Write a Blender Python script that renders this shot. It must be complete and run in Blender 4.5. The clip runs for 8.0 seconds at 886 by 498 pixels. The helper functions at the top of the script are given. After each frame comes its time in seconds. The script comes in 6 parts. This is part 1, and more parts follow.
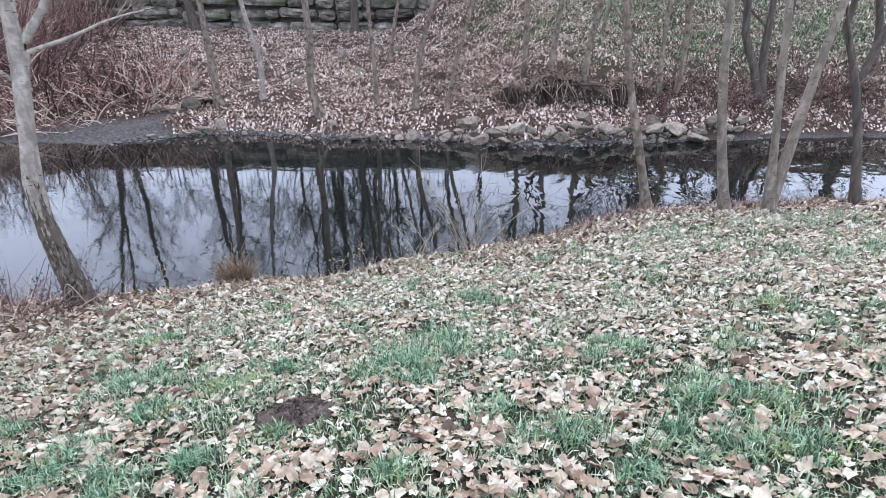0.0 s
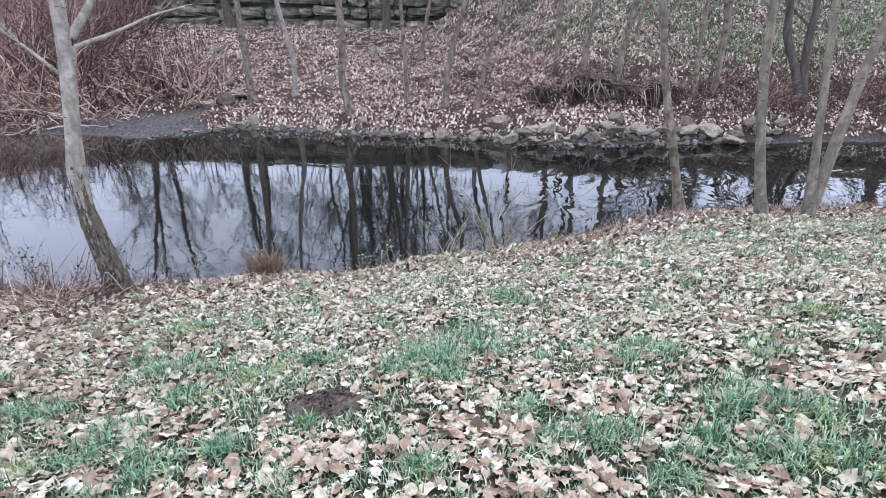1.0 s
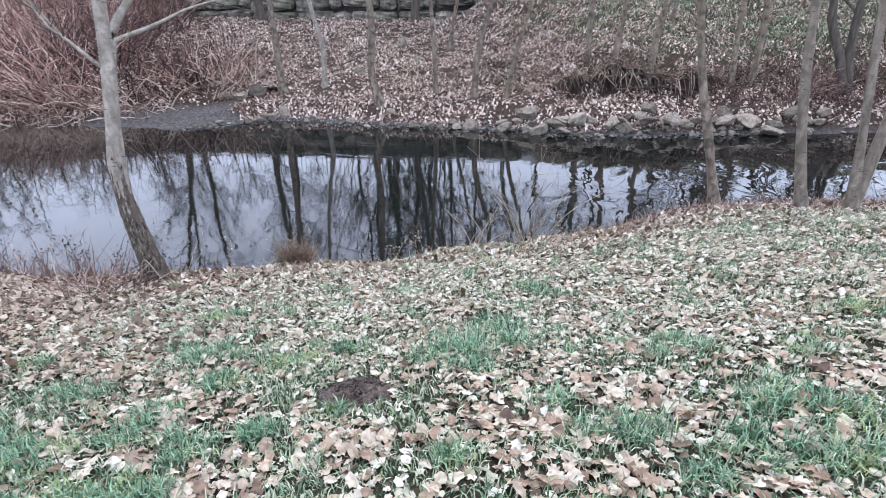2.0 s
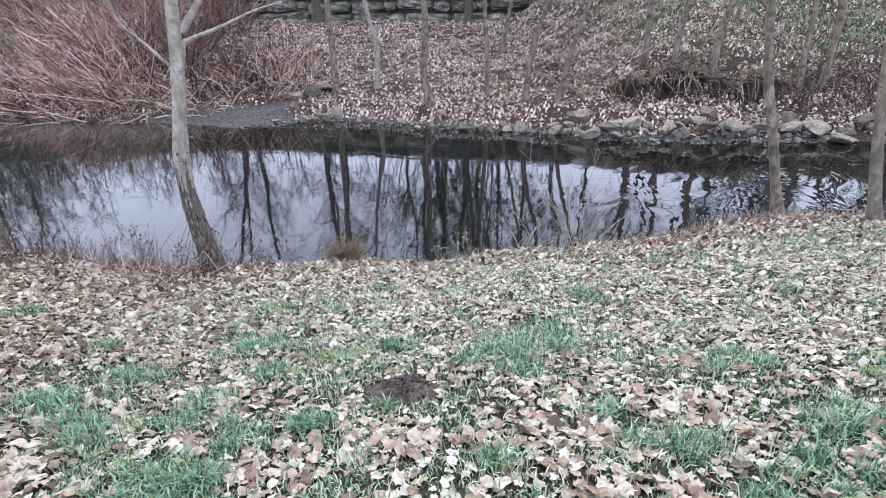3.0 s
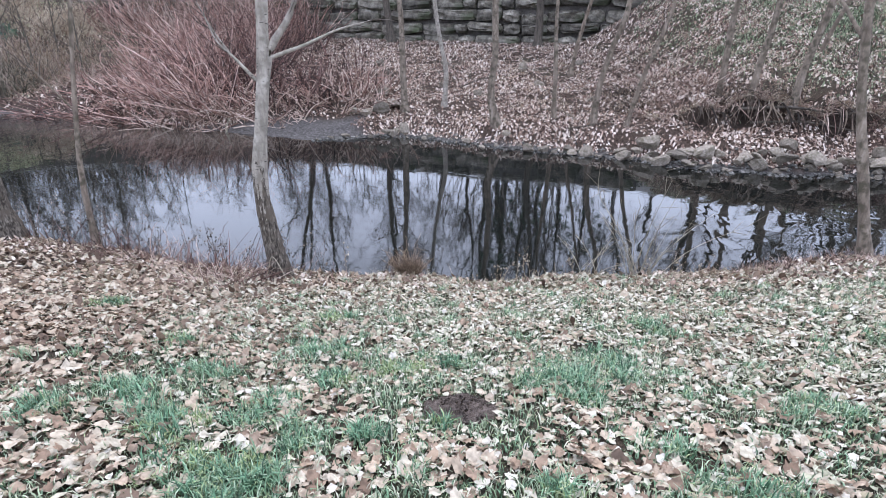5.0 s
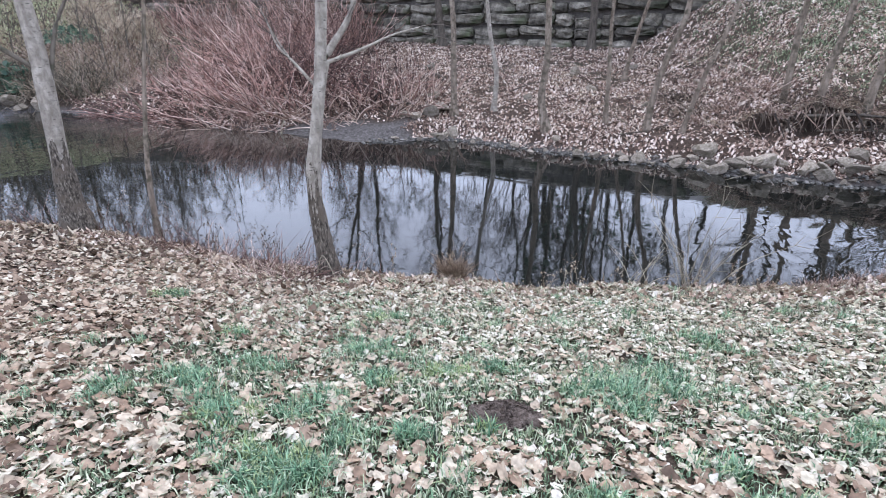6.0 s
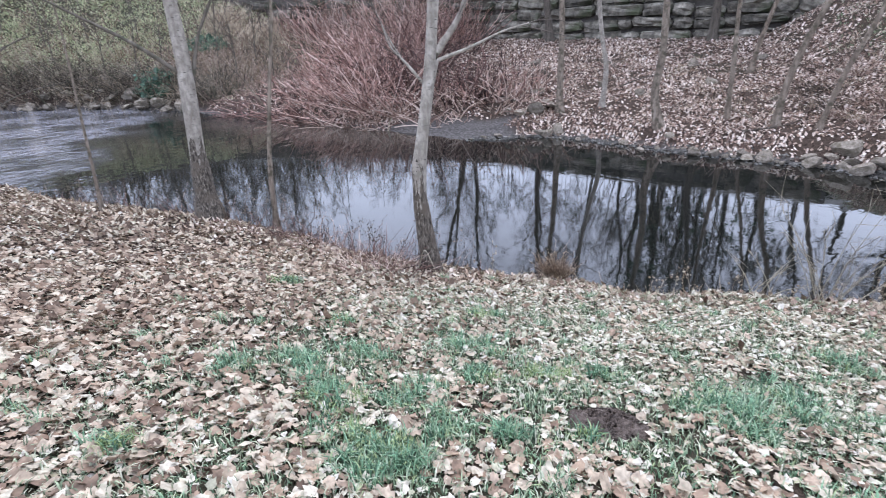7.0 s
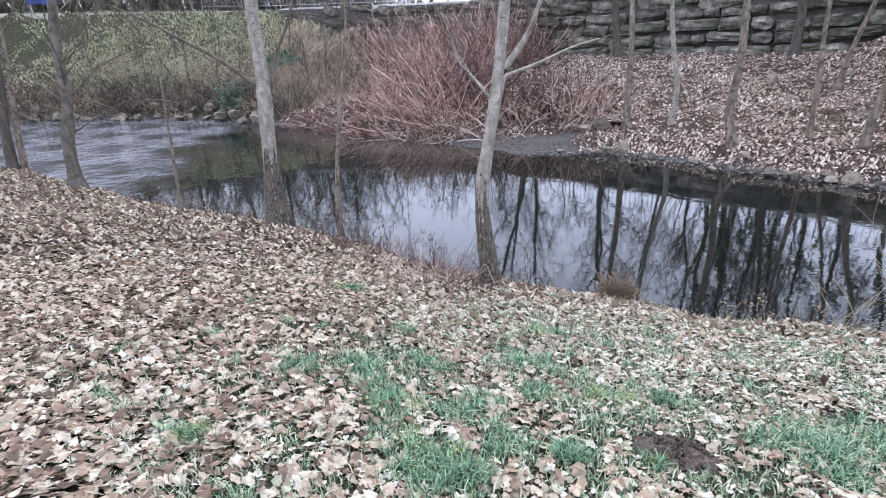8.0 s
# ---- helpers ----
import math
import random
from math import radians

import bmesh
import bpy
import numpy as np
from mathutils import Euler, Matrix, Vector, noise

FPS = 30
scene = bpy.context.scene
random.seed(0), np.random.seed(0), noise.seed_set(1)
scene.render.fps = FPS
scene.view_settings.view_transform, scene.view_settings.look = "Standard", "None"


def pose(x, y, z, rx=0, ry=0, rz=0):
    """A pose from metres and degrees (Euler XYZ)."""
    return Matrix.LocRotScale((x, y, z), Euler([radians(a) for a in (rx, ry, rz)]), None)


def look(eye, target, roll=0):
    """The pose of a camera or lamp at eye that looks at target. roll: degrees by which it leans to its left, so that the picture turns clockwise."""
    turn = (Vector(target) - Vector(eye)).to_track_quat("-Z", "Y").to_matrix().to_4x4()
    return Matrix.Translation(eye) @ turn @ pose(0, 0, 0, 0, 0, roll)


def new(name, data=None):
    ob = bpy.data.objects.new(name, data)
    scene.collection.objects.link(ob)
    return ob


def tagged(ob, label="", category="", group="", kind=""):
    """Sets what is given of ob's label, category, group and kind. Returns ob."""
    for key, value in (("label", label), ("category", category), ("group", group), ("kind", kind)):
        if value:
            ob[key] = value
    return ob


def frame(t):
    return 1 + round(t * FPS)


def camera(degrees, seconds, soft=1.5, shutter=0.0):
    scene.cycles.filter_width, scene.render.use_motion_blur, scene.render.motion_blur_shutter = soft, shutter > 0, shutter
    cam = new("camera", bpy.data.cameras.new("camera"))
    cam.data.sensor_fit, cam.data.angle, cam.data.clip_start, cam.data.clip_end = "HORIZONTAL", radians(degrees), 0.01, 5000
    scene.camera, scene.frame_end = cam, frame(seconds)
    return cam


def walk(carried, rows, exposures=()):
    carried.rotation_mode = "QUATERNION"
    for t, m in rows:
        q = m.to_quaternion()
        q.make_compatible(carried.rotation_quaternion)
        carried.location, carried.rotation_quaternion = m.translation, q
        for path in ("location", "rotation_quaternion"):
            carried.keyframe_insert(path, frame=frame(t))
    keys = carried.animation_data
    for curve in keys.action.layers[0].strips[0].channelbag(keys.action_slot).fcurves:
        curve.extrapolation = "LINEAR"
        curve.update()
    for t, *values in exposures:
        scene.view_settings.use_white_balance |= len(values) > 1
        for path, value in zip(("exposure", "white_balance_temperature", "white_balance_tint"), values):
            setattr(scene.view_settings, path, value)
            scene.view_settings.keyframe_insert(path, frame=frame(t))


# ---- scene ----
cam = camera(80.4, 8.0, soft=0.8, shutter=0.3)
ROWS = [
    (0, -0.000, 0.000, 3.100, 64.94, -0.30, 0.18),
    (0.5, -0.020, 0.003, 3.087, 65.05, -0.59, 1.62),
    (1, -0.037, -0.001, 3.084, 64.81, -0.41, 3.24),
    (1.5, -0.037, -0.002, 3.081, 64.28, -0.23, 4.36),
    (1.7, -0.044, -0.002, 3.080, 64.04, 0.09, 4.84),
    (2.8, -0.088, -0.004, 3.076, 63.97, 0.47, 10.46),
    (3, -0.096, -0.004, 3.075, 64.14, 0.65, 11.30),
    (3.5, -0.115, -0.009, 3.072, 64.27, 0.72, 13.61),
    (4, -0.133, -0.014, 3.071, 64.59, 0.83, 15.83),
    (4.2, -0.140, -0.018, 3.072, 64.71, 1.07, 16.65),
    (5.3, -0.177, -0.039, 3.079, 66.41, -0.87, 19.14),
    (5.5, -0.184, -0.043, 3.080, 66.02, -0.27, 20.72),
    (6, -0.195, -0.055, 3.086, 66.56, 0.05, 23.29),
    (6.5, -0.218, -0.065, 3.081, 66.79, 1.33, 27.84),
    (7, -0.233, -0.069, 3.084, 66.50, 2.29, 33.88),
    (7.5, -0.256, -0.090, 3.091, 68.24, 1.73, 37.30),
    (8, -0.265, -0.109, 3.087, 68.26, 2.52, 40.43),
]
walk(cam, [(t, pose(x, y, z, rx, ry, rz)) for t, x, y, z, rx, ry, rz in ROWS], exposures=[(0.0, 1.38, 6510, 16), (8.0, 1.38, 6510, 16)])

# ---- sky, sun, exposure ----
SUN_HEIGHT, SUN_TURN = radians(64), radians(-15)
world = bpy.data.worlds.new("overcast_sky")
scene.world = world
world.use_nodes = True
wn, wl = world.node_tree.nodes, world.node_tree.links
sky = wn.new("ShaderNodeTexSky")
sky.sky_type, sky.sun_disc, sky.sun_elevation, sky.sun_rotation = "NISHITA", False, SUN_HEIGHT, SUN_TURN
sky.air_density, sky.dust_density, sky.ozone_density = 1.0, 1.0, 1.5
bg = wn["Background"]
bg.inputs["Strength"].default_value = 0.12
veil = wn.new("ShaderNodeMix")
veil.data_type = "RGBA"
veil.inputs[0].default_value = 0.72
veil.inputs[7].default_value = (8.5, 9.7, 12.1, 1)
wl.new(sky.outputs[0], veil.inputs[6])
wl.new(veil.outputs[2], bg.inputs["Color"])
sun = new("sun", bpy.data.lights.new("sun", "SUN"))
sun.data.energy, sun.data.angle, sun.data.color = 0.72, radians(25), (1.0, 0.97, 0.93)
sun.matrix_world = look((30 * math.sin(SUN_TURN) * math.cos(SUN_HEIGHT), 30 * math.cos(SUN_TURN) * math.cos(SUN_HEIGHT), 30 * math.sin(SUN_HEIGHT)), (0, 0, 0))


# ---- materials ----
def mat(name, colors, scale=6.0, rough=0.85, bump=0.3, bump_scale=None, detail=6.0, vary=0.0, island=False, stretch=(1, 1, 1),
        spec=0.3, stain=None, marks=False):
    """Noise-driven colours at two scales, with fine relief. vary: brightness shift by piece."""
    m = bpy.data.materials.new(name)
    m.use_nodes = True
    n, l = m.node_tree.nodes, m.node_tree.links
    p = n["Principled BSDF"]
    p.inputs["Roughness"].default_value, p.inputs["Specular IOR Level"].default_value = rough, spec
    co, mp = n.new("ShaderNodeTexCoord"), n.new("ShaderNodeMapping")
    mp.inputs["Scale"].default_value = stretch
    l.new(co.outputs["Object"], mp.inputs[0])
    no = n.new("ShaderNodeTexNoise")
    no.inputs["Scale"].default_value, no.inputs["Detail"].default_value, no.inputs["Roughness"].default_value = scale, detail, 0.65
    l.new(mp.outputs[0], no.inputs["Vector"])
    ramp = n.new("ShaderNodeValToRGB")
    while len(ramp.color_ramp.elements) < len(colors):
        ramp.color_ramp.elements.new(0.5)
    for i, (e, c) in enumerate(zip(ramp.color_ramp.elements, colors)):
        e.position, e.color = 0.3 + 0.4 * i / max(1, len(colors) - 1), (*c, 1)
    l.new(no.outputs["Fac"], ramp.inputs[0])
    out = ramp.outputs[0]
    if stain:
        big = n.new("ShaderNodeTexNoise")
        big.inputs["Scale"].default_value, big.inputs["Detail"].default_value = stain[1], 4
        l.new(co.outputs["Object"], big.inputs["Vector"])
        sh = n.new("ShaderNodeMapRange")
        sh.inputs[1].default_value, sh.inputs[2].default_value = 0.48, 0.66
        l.new(big.outputs["Fac"], sh.inputs[0])
        mx = n.new("ShaderNodeMix")
        mx.data_type = "RGBA"
        mx.inputs[7].default_value = (*stain[0], 1)
        l.new(sh.outputs[0], mx.inputs[0]), l.new(out, mx.inputs[6])
        out = mx.outputs[2]
    if marks:
        mm, dash = n.new("ShaderNodeMapping"), n.new("ShaderNodeTexNoise")
        mm.inputs["Scale"].default_value = (6, 6, 40)
        dash.inputs["Scale"].default_value, dash.inputs["Detail"].default_value = 1.6, 2
        l.new(co.outputs["Object"], mm.inputs[0]), l.new(mm.outputs[0], dash.inputs["Vector"])
        cut = n.new("ShaderNodeMapRange")
        cut.inputs[1].default_value, cut.inputs[2].default_value = 0.66, 0.70
        l.new(dash.outputs["Fac"], cut.inputs[0])
        mk = n.new("ShaderNodeMix")
        mk.data_type = "RGBA"
        mk.inputs[7].default_value = (0.06, 0.054, 0.046, 1)
        l.new(cut.outputs[0], mk.inputs[0]), l.new(out, mk.inputs[6])
        out = mk.outputs[2]
    if vary:
        src = n.new("ShaderNodeNewGeometry").outputs["Random Per Island"] if island else n.new("ShaderNodeObjectInfo").outputs["Random"]
        mr = n.new("ShaderNodeMapRange")
        mr.inputs[3].default_value, mr.inputs[4].default_value = 1 - vary, 1 + vary
        l.new(src, mr.inputs[0])
        hs = n.new("ShaderNodeHueSaturation")
        l.new(mr.outputs[0], hs.inputs["Value"]), l.new(out, hs.inputs["Color"])
        out = hs.outputs[0]
    l.new(out, p.inputs["Base Color"])
    if bump:
        b2 = n.new("ShaderNodeTexNoise")
        b2.inputs["Scale"].default_value, b2.inputs["Detail"].default_value = bump_scale or scale * 3, 6
        l.new(mp.outputs[0], b2.inputs["Vector"])
        bp = n.new("ShaderNodeBump")
        bp.inputs["Strength"].default_value, bp.inputs["Distance"].default_value = bump, 0.02
        l.new(b2.outputs["Fac"], bp.inputs["Height"]), l.new(bp.outputs[0], p.inputs["Normal"])
    return m


def leaf_mat(name, stops, rough=0.7, object_random=False):
    """Dead leaves or blades: one colour of the ramp for each piece, blotched, letting a little light through."""
    m = bpy.data.materials.new(name)
    m.use_nodes = True
    n, l = m.node_tree.nodes, m.node_tree.links
    p = n["Principled BSDF"]
    p.inputs["Roughness"].default_value, p.inputs["Specular IOR Level"].default_value = rough, 0.25
    src = n.new("ShaderNodeObjectInfo").outputs["Random"] if object_random else n.new("ShaderNodeNewGeometry").outputs["Random Per Island"]
    ramp = n.new("ShaderNodeValToRGB")
    while len(ramp.color_ramp.elements) < len(stops):
        ramp.color_ramp.elements.new(0.5)
    ramp.color_ramp.interpolation = "CONSTANT"
    for i, (e, c) in enumerate(zip(ramp.color_ramp.elements, stops)):
        e.position, e.color = i / len(stops), (*c, 1)
    l.new(src, ramp.inputs[0])
    co, no = n.new("ShaderNodeTexCoord"), n.new("ShaderNodeTexNoise")
    no.inputs["Scale"].default_value, no.inputs["Detail"].default_value = 30, 6
    l.new(co.outputs["Object"], no.inputs["Vector"])
    mr = n.new("ShaderNodeMapRange")
    mr.inputs[1].default_value, mr.inputs[2].default_value, mr.inputs[3].default_value, mr.inputs[4].default_value = 0.3, 0.7, 0.58, 1.32
    l.new(no.outputs["Fac"], mr.inputs[0])
    hs = n.new("ShaderNodeHueSaturation")
    l.new(mr.outputs[0], hs.inputs["Value"]), l.new(ramp.outputs[0], hs.inputs["Color"])
    l.new(hs.outputs[0], p.inputs["Base Color"])
    tr, mix = n.new("ShaderNodeBsdfTranslucent"), n.new("ShaderNodeMixShader")
    l.new(hs.outputs[0], tr.inputs["Color"])
    mix.inputs[0].default_value = 0.18
    l.new(p.outputs[0], mix.inputs[1]), l.new(tr.outputs[0], mix.inputs[2])
    l.new(mix.outputs[0], n["Material Output"].inputs["Surface"])
    return m


M_BARK_PALE = mat("pale_poplar_bark", [(0.15, 0.13, 0.107), (0.285, 0.255, 0.216), (0.40, 0.366, 0.318)], 14, 0.85, 0.6, 30, stretch=(1, 1, 0.4), stain=((0.19, 0.17, 0.142), 14), marks=True)
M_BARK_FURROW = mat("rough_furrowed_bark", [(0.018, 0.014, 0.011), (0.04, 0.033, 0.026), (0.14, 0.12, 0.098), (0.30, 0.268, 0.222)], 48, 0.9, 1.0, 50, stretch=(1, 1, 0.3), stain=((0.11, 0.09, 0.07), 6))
M_BARK_GREY = mat("grey_brown_bark", [(0.07, 0.054, 0.041), (0.185, 0.148, 0.115), (0.31, 0.258, 0.208)], 12, 0.9, 0.6, 35, stretch=(1, 1, 0.25), stain=((0.075, 0.065, 0.045), 9))
M_BARK_FAWN = mat("fawn_grey_bark", [(0.085, 0.069, 0.053), (0.19, 0.16, 0.127), (0.31, 0.268, 0.219)], 11, 0.88, 0.6, 30, stretch=(1, 1, 0.3), stain=((0.12, 0.105, 0.08), 10), marks=True)
M_BARK_MID = mat("brown_grey_bark", [(0.06, 0.052, 0.042), (0.125, 0.108, 0.088), (0.20, 0.175, 0.145)], 12, 0.9, 0.7, 32, stretch=(1, 1, 0.22), stain=((0.06, 0.06, 0.042), 7))
M_BARK_DARK = mat("dark_furrowed_bark", [(0.035, 0.03, 0.025), (0.08, 0.068, 0.055), (0.13, 0.11, 0.09)], 14, 0.92, 0.8, 30, stretch=(1, 1, 0.2))
M_TWIG = mat("dark_twig_bark", [(0.05, 0.04, 0.032), (0.11, 0.09, 0.075)], 8, 0.85, 0)
M_STEM_RED = leaf_mat("reddish_stem_bark", [(0.07, 0.038, 0.033), (0.40, 0.24, 0.197), (0.19, 0.105, 0.086), (0.66, 0.50, 0.43), (0.47, 0.30, 0.247), (0.43, 0.26, 0.214), (0.10, 0.055, 0.047), (0.60, 0.425, 0.36), (0.23, 0.128, 0.107)])
M_REED = leaf_mat("brown_reed", [(0.16, 0.105, 0.07), (0.26, 0.185, 0.125), (0.09, 0.058, 0.04), (0.33, 0.25, 0.175)])
M_STALK = leaf_mat("dry_straw", [(0.286, 0.218, 0.143), (0.378, 0.302, 0.218), (0.185, 0.126, 0.084), (0.437, 0.370, 0.286)])
M_STONE = mat("riverbank_stone", [(0.095, 0.08, 0.063), (0.20, 0.172, 0.139), (0.33, 0.289, 0.241)], 6, 0.88, 0.6, 16, vary=0.36, stain=((0.10, 0.086, 0.06), 2.6))
M_GRAVEL = mat("wet_grey_gravel", [(0.031, 0.029, 0.025), (0.076, 0.073, 0.066), (0.187, 0.178, 0.163)], 9, 0.7, 0.4, 25, vary=0.65, island=True)
M_BLOCK = mat("mossy_stone_block", [(0.027, 0.025, 0.02), (0.112, 0.102, 0.084), (0.245, 0.226, 0.188)], 3, 0.9, 0.9, 9, vary=0.45, stain=((0.05, 0.06, 0.033), 0.9))
M_MUD = mat("damp_dark_mud", [(0.035, 0.03, 0.026), (0.07, 0.062, 0.055), (0.11, 0.10, 0.09)], 5, 0.6, 0.8, 18)
M_MOLE = mat("crumbly_molehill_soil", [(0.04, 0.031, 0.026), (0.10, 0.078, 0.066), (0.175, 0.142, 0.122)], 40, 0.95, 1.0, 90)
M_PATH = mat("pale_concrete", [(0.42, 0.41, 0.39), (0.55, 0.54, 0.52)], 3, 0.85, 0.2)
M_METAL = mat("weathered_fence_paint", [(0.26, 0.265, 0.27), (0.38, 0.385, 0.39)], 9, 0.5, 0.1)
M_GRASS = leaf_mat("winter_grass", [(0.07, 0.105, 0.062), (0.19, 0.26, 0.153), (0.32, 0.39, 0.25), (0.12, 0.165, 0.098), (0.44, 0.475, 0.335), (0.56, 0.56, 0.435)], 0.5)
M_GRASS_LUSH = leaf_mat("lush_grass", [(0.06, 0.115, 0.066), (0.15, 0.265, 0.155), (0.24, 0.365, 0.225), (0.33, 0.40, 0.21), (0.20, 0.325, 0.20), (0.42, 0.51, 0.36), (0.09, 0.165, 0.10)], 0.45)
M_GRASS_FRESH = leaf_mat("fresh_yellow_green_grass", [(0.13, 0.185, 0.075), (0.24, 0.315, 0.135), (0.34, 0.415, 0.20), (0.44, 0.485, 0.27), (0.19, 0.26, 0.11)], 0.45)
M_GRASS_DEEP = leaf_mat("deep_green_grass", [(0.028, 0.072, 0.042), (0.08, 0.175, 0.10), (0.15, 0.285, 0.17), (0.24, 0.385, 0.24)], 0.45)
M_GRASS_FAR = leaf_mat("far_slope_grass", [(0.33, 0.375, 0.215), (0.41, 0.47, 0.27), (0.47, 0.51, 0.31), (0.53, 0.52, 0.35), (0.38, 0.33, 0.23), (0.46, 0.485, 0.305)], 0.6)
# darker mix for the far slope, its shade put into the colour
M_GRASS_SLOPE = leaf_mat("shaded_slope_grass", [(0.14, 0.19, 0.115), (0.23, 0.305, 0.18), (0.31, 0.38, 0.24), (0.42, 0.43, 0.31)], 0.6)
M_STRAW = leaf_mat("bleached_grass", [(0.34, 0.32, 0.23), (0.46, 0.44, 0.33), (0.25, 0.25, 0.16), (0.55, 0.53, 0.42)], 0.6)
M_IVY = leaf_mat("dark_evergreen_leaf", [(0.03, 0.065, 0.045), (0.065, 0.125, 0.085), (0.11, 0.19, 0.13), (0.15, 0.22, 0.15)], 0.5)
LEAF_TONES = [(0.333, 0.245, 0.173), (0.441, 0.362, 0.274), (0.500, 0.440, 0.347), (0.196, 0.132, 0.093), (0.480, 0.435, 0.337), (0.392, 0.304, 0.226), (0.539, 0.490, 0.399), (0.314, 0.226, 0.162), (0.255, 0.177, 0.125), (0.431, 0.345, 0.258), (0.490, 0.410, 0.316), (0.461, 0.392, 0.302)]
M_LEAF = leaf_mat("fallen_leaf", LEAF_TONES)
M_LEAF_PIECE = leaf_mat("large_fallen_leaf", LEAF_TONES, object_random=True)
M_LEAF_PALE = leaf_mat("pale_poplar_leaf", [(0.470, 0.446, 0.349), (0.540, 0.505, 0.417), (0.349, 0.284, 0.213), (0.410, 0.397, 0.291), (0.240, 0.176, 0.129), (0.600, 0.564, 0.490), (0.400, 0.312, 0.238), (0.490, 0.465, 0.369), (0.560, 0.519, 0.435), (0.290, 0.260, 0.175)])
M_LEAF_TAN = leaf_mat("tan_fallen_leaf", [(0.197, 0.138, 0.098), (0.339, 0.271, 0.202), (0.438, 0.373, 0.285), (0.099, 0.067, 0.048), (0.285, 0.212, 0.155), (0.493, 0.435, 0.340), (0.176, 0.122, 0.088), (0.383, 0.307, 0.227), (0.132, 0.090, 0.065)])
M_LEAF_SLOPE = leaf_mat("old_brown_leaf", [(0.08, 0.05, 0.035), (0.16, 0.11, 0.08), (0.26, 0.20, 0.15), (0.34, 0.28, 0.22)])
M_LEAF_BROWN = leaf_mat("brown_leaf", [(0.090, 0.056, 0.043), (0.297, 0.207, 0.161), (0.610, 0.512, 0.436), (0.050, 0.031, 0.024), (0.396, 0.295, 0.237), (0.770, 0.687, 0.608), (0.130, 0.082, 0.064), (0.308, 0.218, 0.171), (0.560, 0.459, 0.390), (0.160, 0.104, 0.081), (0.70, 0.606, 0.523), (0.22, 0.15, 0.118)])


def ground_material():
    m = bpy.data.materials.new("bank_soil_and_turf")
    m.use_nodes = True
    n, l = m.node_tree.nodes, m.node_tree.links
    p = n["Principled BSDF"]
    p.inputs["Roughness"].default_value, p.inputs["Specular IOR Level"].default_value = 0.95, 0.15
    co = n.new("ShaderNodeTexCoord")

    def noise_of(scale, detail=8):
        q = n.new("ShaderNodeTexNoise")
        q.inputs["Scale"].default_value, q.inputs["Detail"].default_value, q.inputs["Roughness"].default_value = scale, detail, 0.7
        l.new(co.outputs["Object"], q.inputs["Vector"])
        return q

    def ramp_of(q, stops):
        r = n.new("ShaderNodeValToRGB")
        while len(r.color_ramp.elements) < len(stops):
            r.color_ramp.elements.new(0.5)
        for i, (e, c) in enumerate(zip(r.color_ramp.elements, stops)):
            e.position, e.color = 0.32 + 0.36 * i / (len(stops) - 1), (*c, 1)
        l.new(q.outputs["Fac"], r.inputs[0])
        return r

    litter = ramp_of(noise_of(13), [(0.012, 0.008, 0.006), (0.035, 0.024, 0.018), (0.085, 0.06, 0.046), (0.022, 0.015, 0.011), (0.13, 0.096, 0.075)])
    turf = ramp_of(noise_of(22), [(0.009, 0.010, 0.007), (0.024, 0.029, 0.017), (0.052, 0.06, 0.035), (0.10, 0.10, 0.066)])
    mud = ramp_of(noise_of(14), [(0.03, 0.027, 0.025), (0.075, 0.069, 0.066), (0.15, 0.14, 0.135)])

    def attr(name):
        a = n.new("ShaderNodeAttribute")
        a.attribute_name = name
        return a.outputs["Fac"]

    def blend(fac, a, b):
        x = n.new("ShaderNodeMix")
        x.data_type = "RGBA"
        l.new(fac, x.inputs[0]), l.new(a, x.inputs[6]), l.new(b, x.inputs[7])
        return x.outputs[2]

    c = blend(attr("grass"), litter.outputs[0], turf.outputs[0])
    # near-black soil; in the hollow and under the bushes its darkness is painted shade
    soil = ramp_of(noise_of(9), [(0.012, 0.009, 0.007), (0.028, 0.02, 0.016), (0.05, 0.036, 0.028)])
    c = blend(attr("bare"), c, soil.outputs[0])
    c = blend(attr("mud"), c, mud.outputs[0])
    l.new(c, p.inputs["Base Color"])
    bp = n.new("ShaderNodeBump")
    bp.inputs["Strength"].default_value, bp.inputs["Distance"].default_value = 0.9, 0.04
    l.new(noise_of(30).outputs["Fac"], bp.inputs["Height"]), l.new(bp.outputs[0], p.inputs["Normal"])
    return m


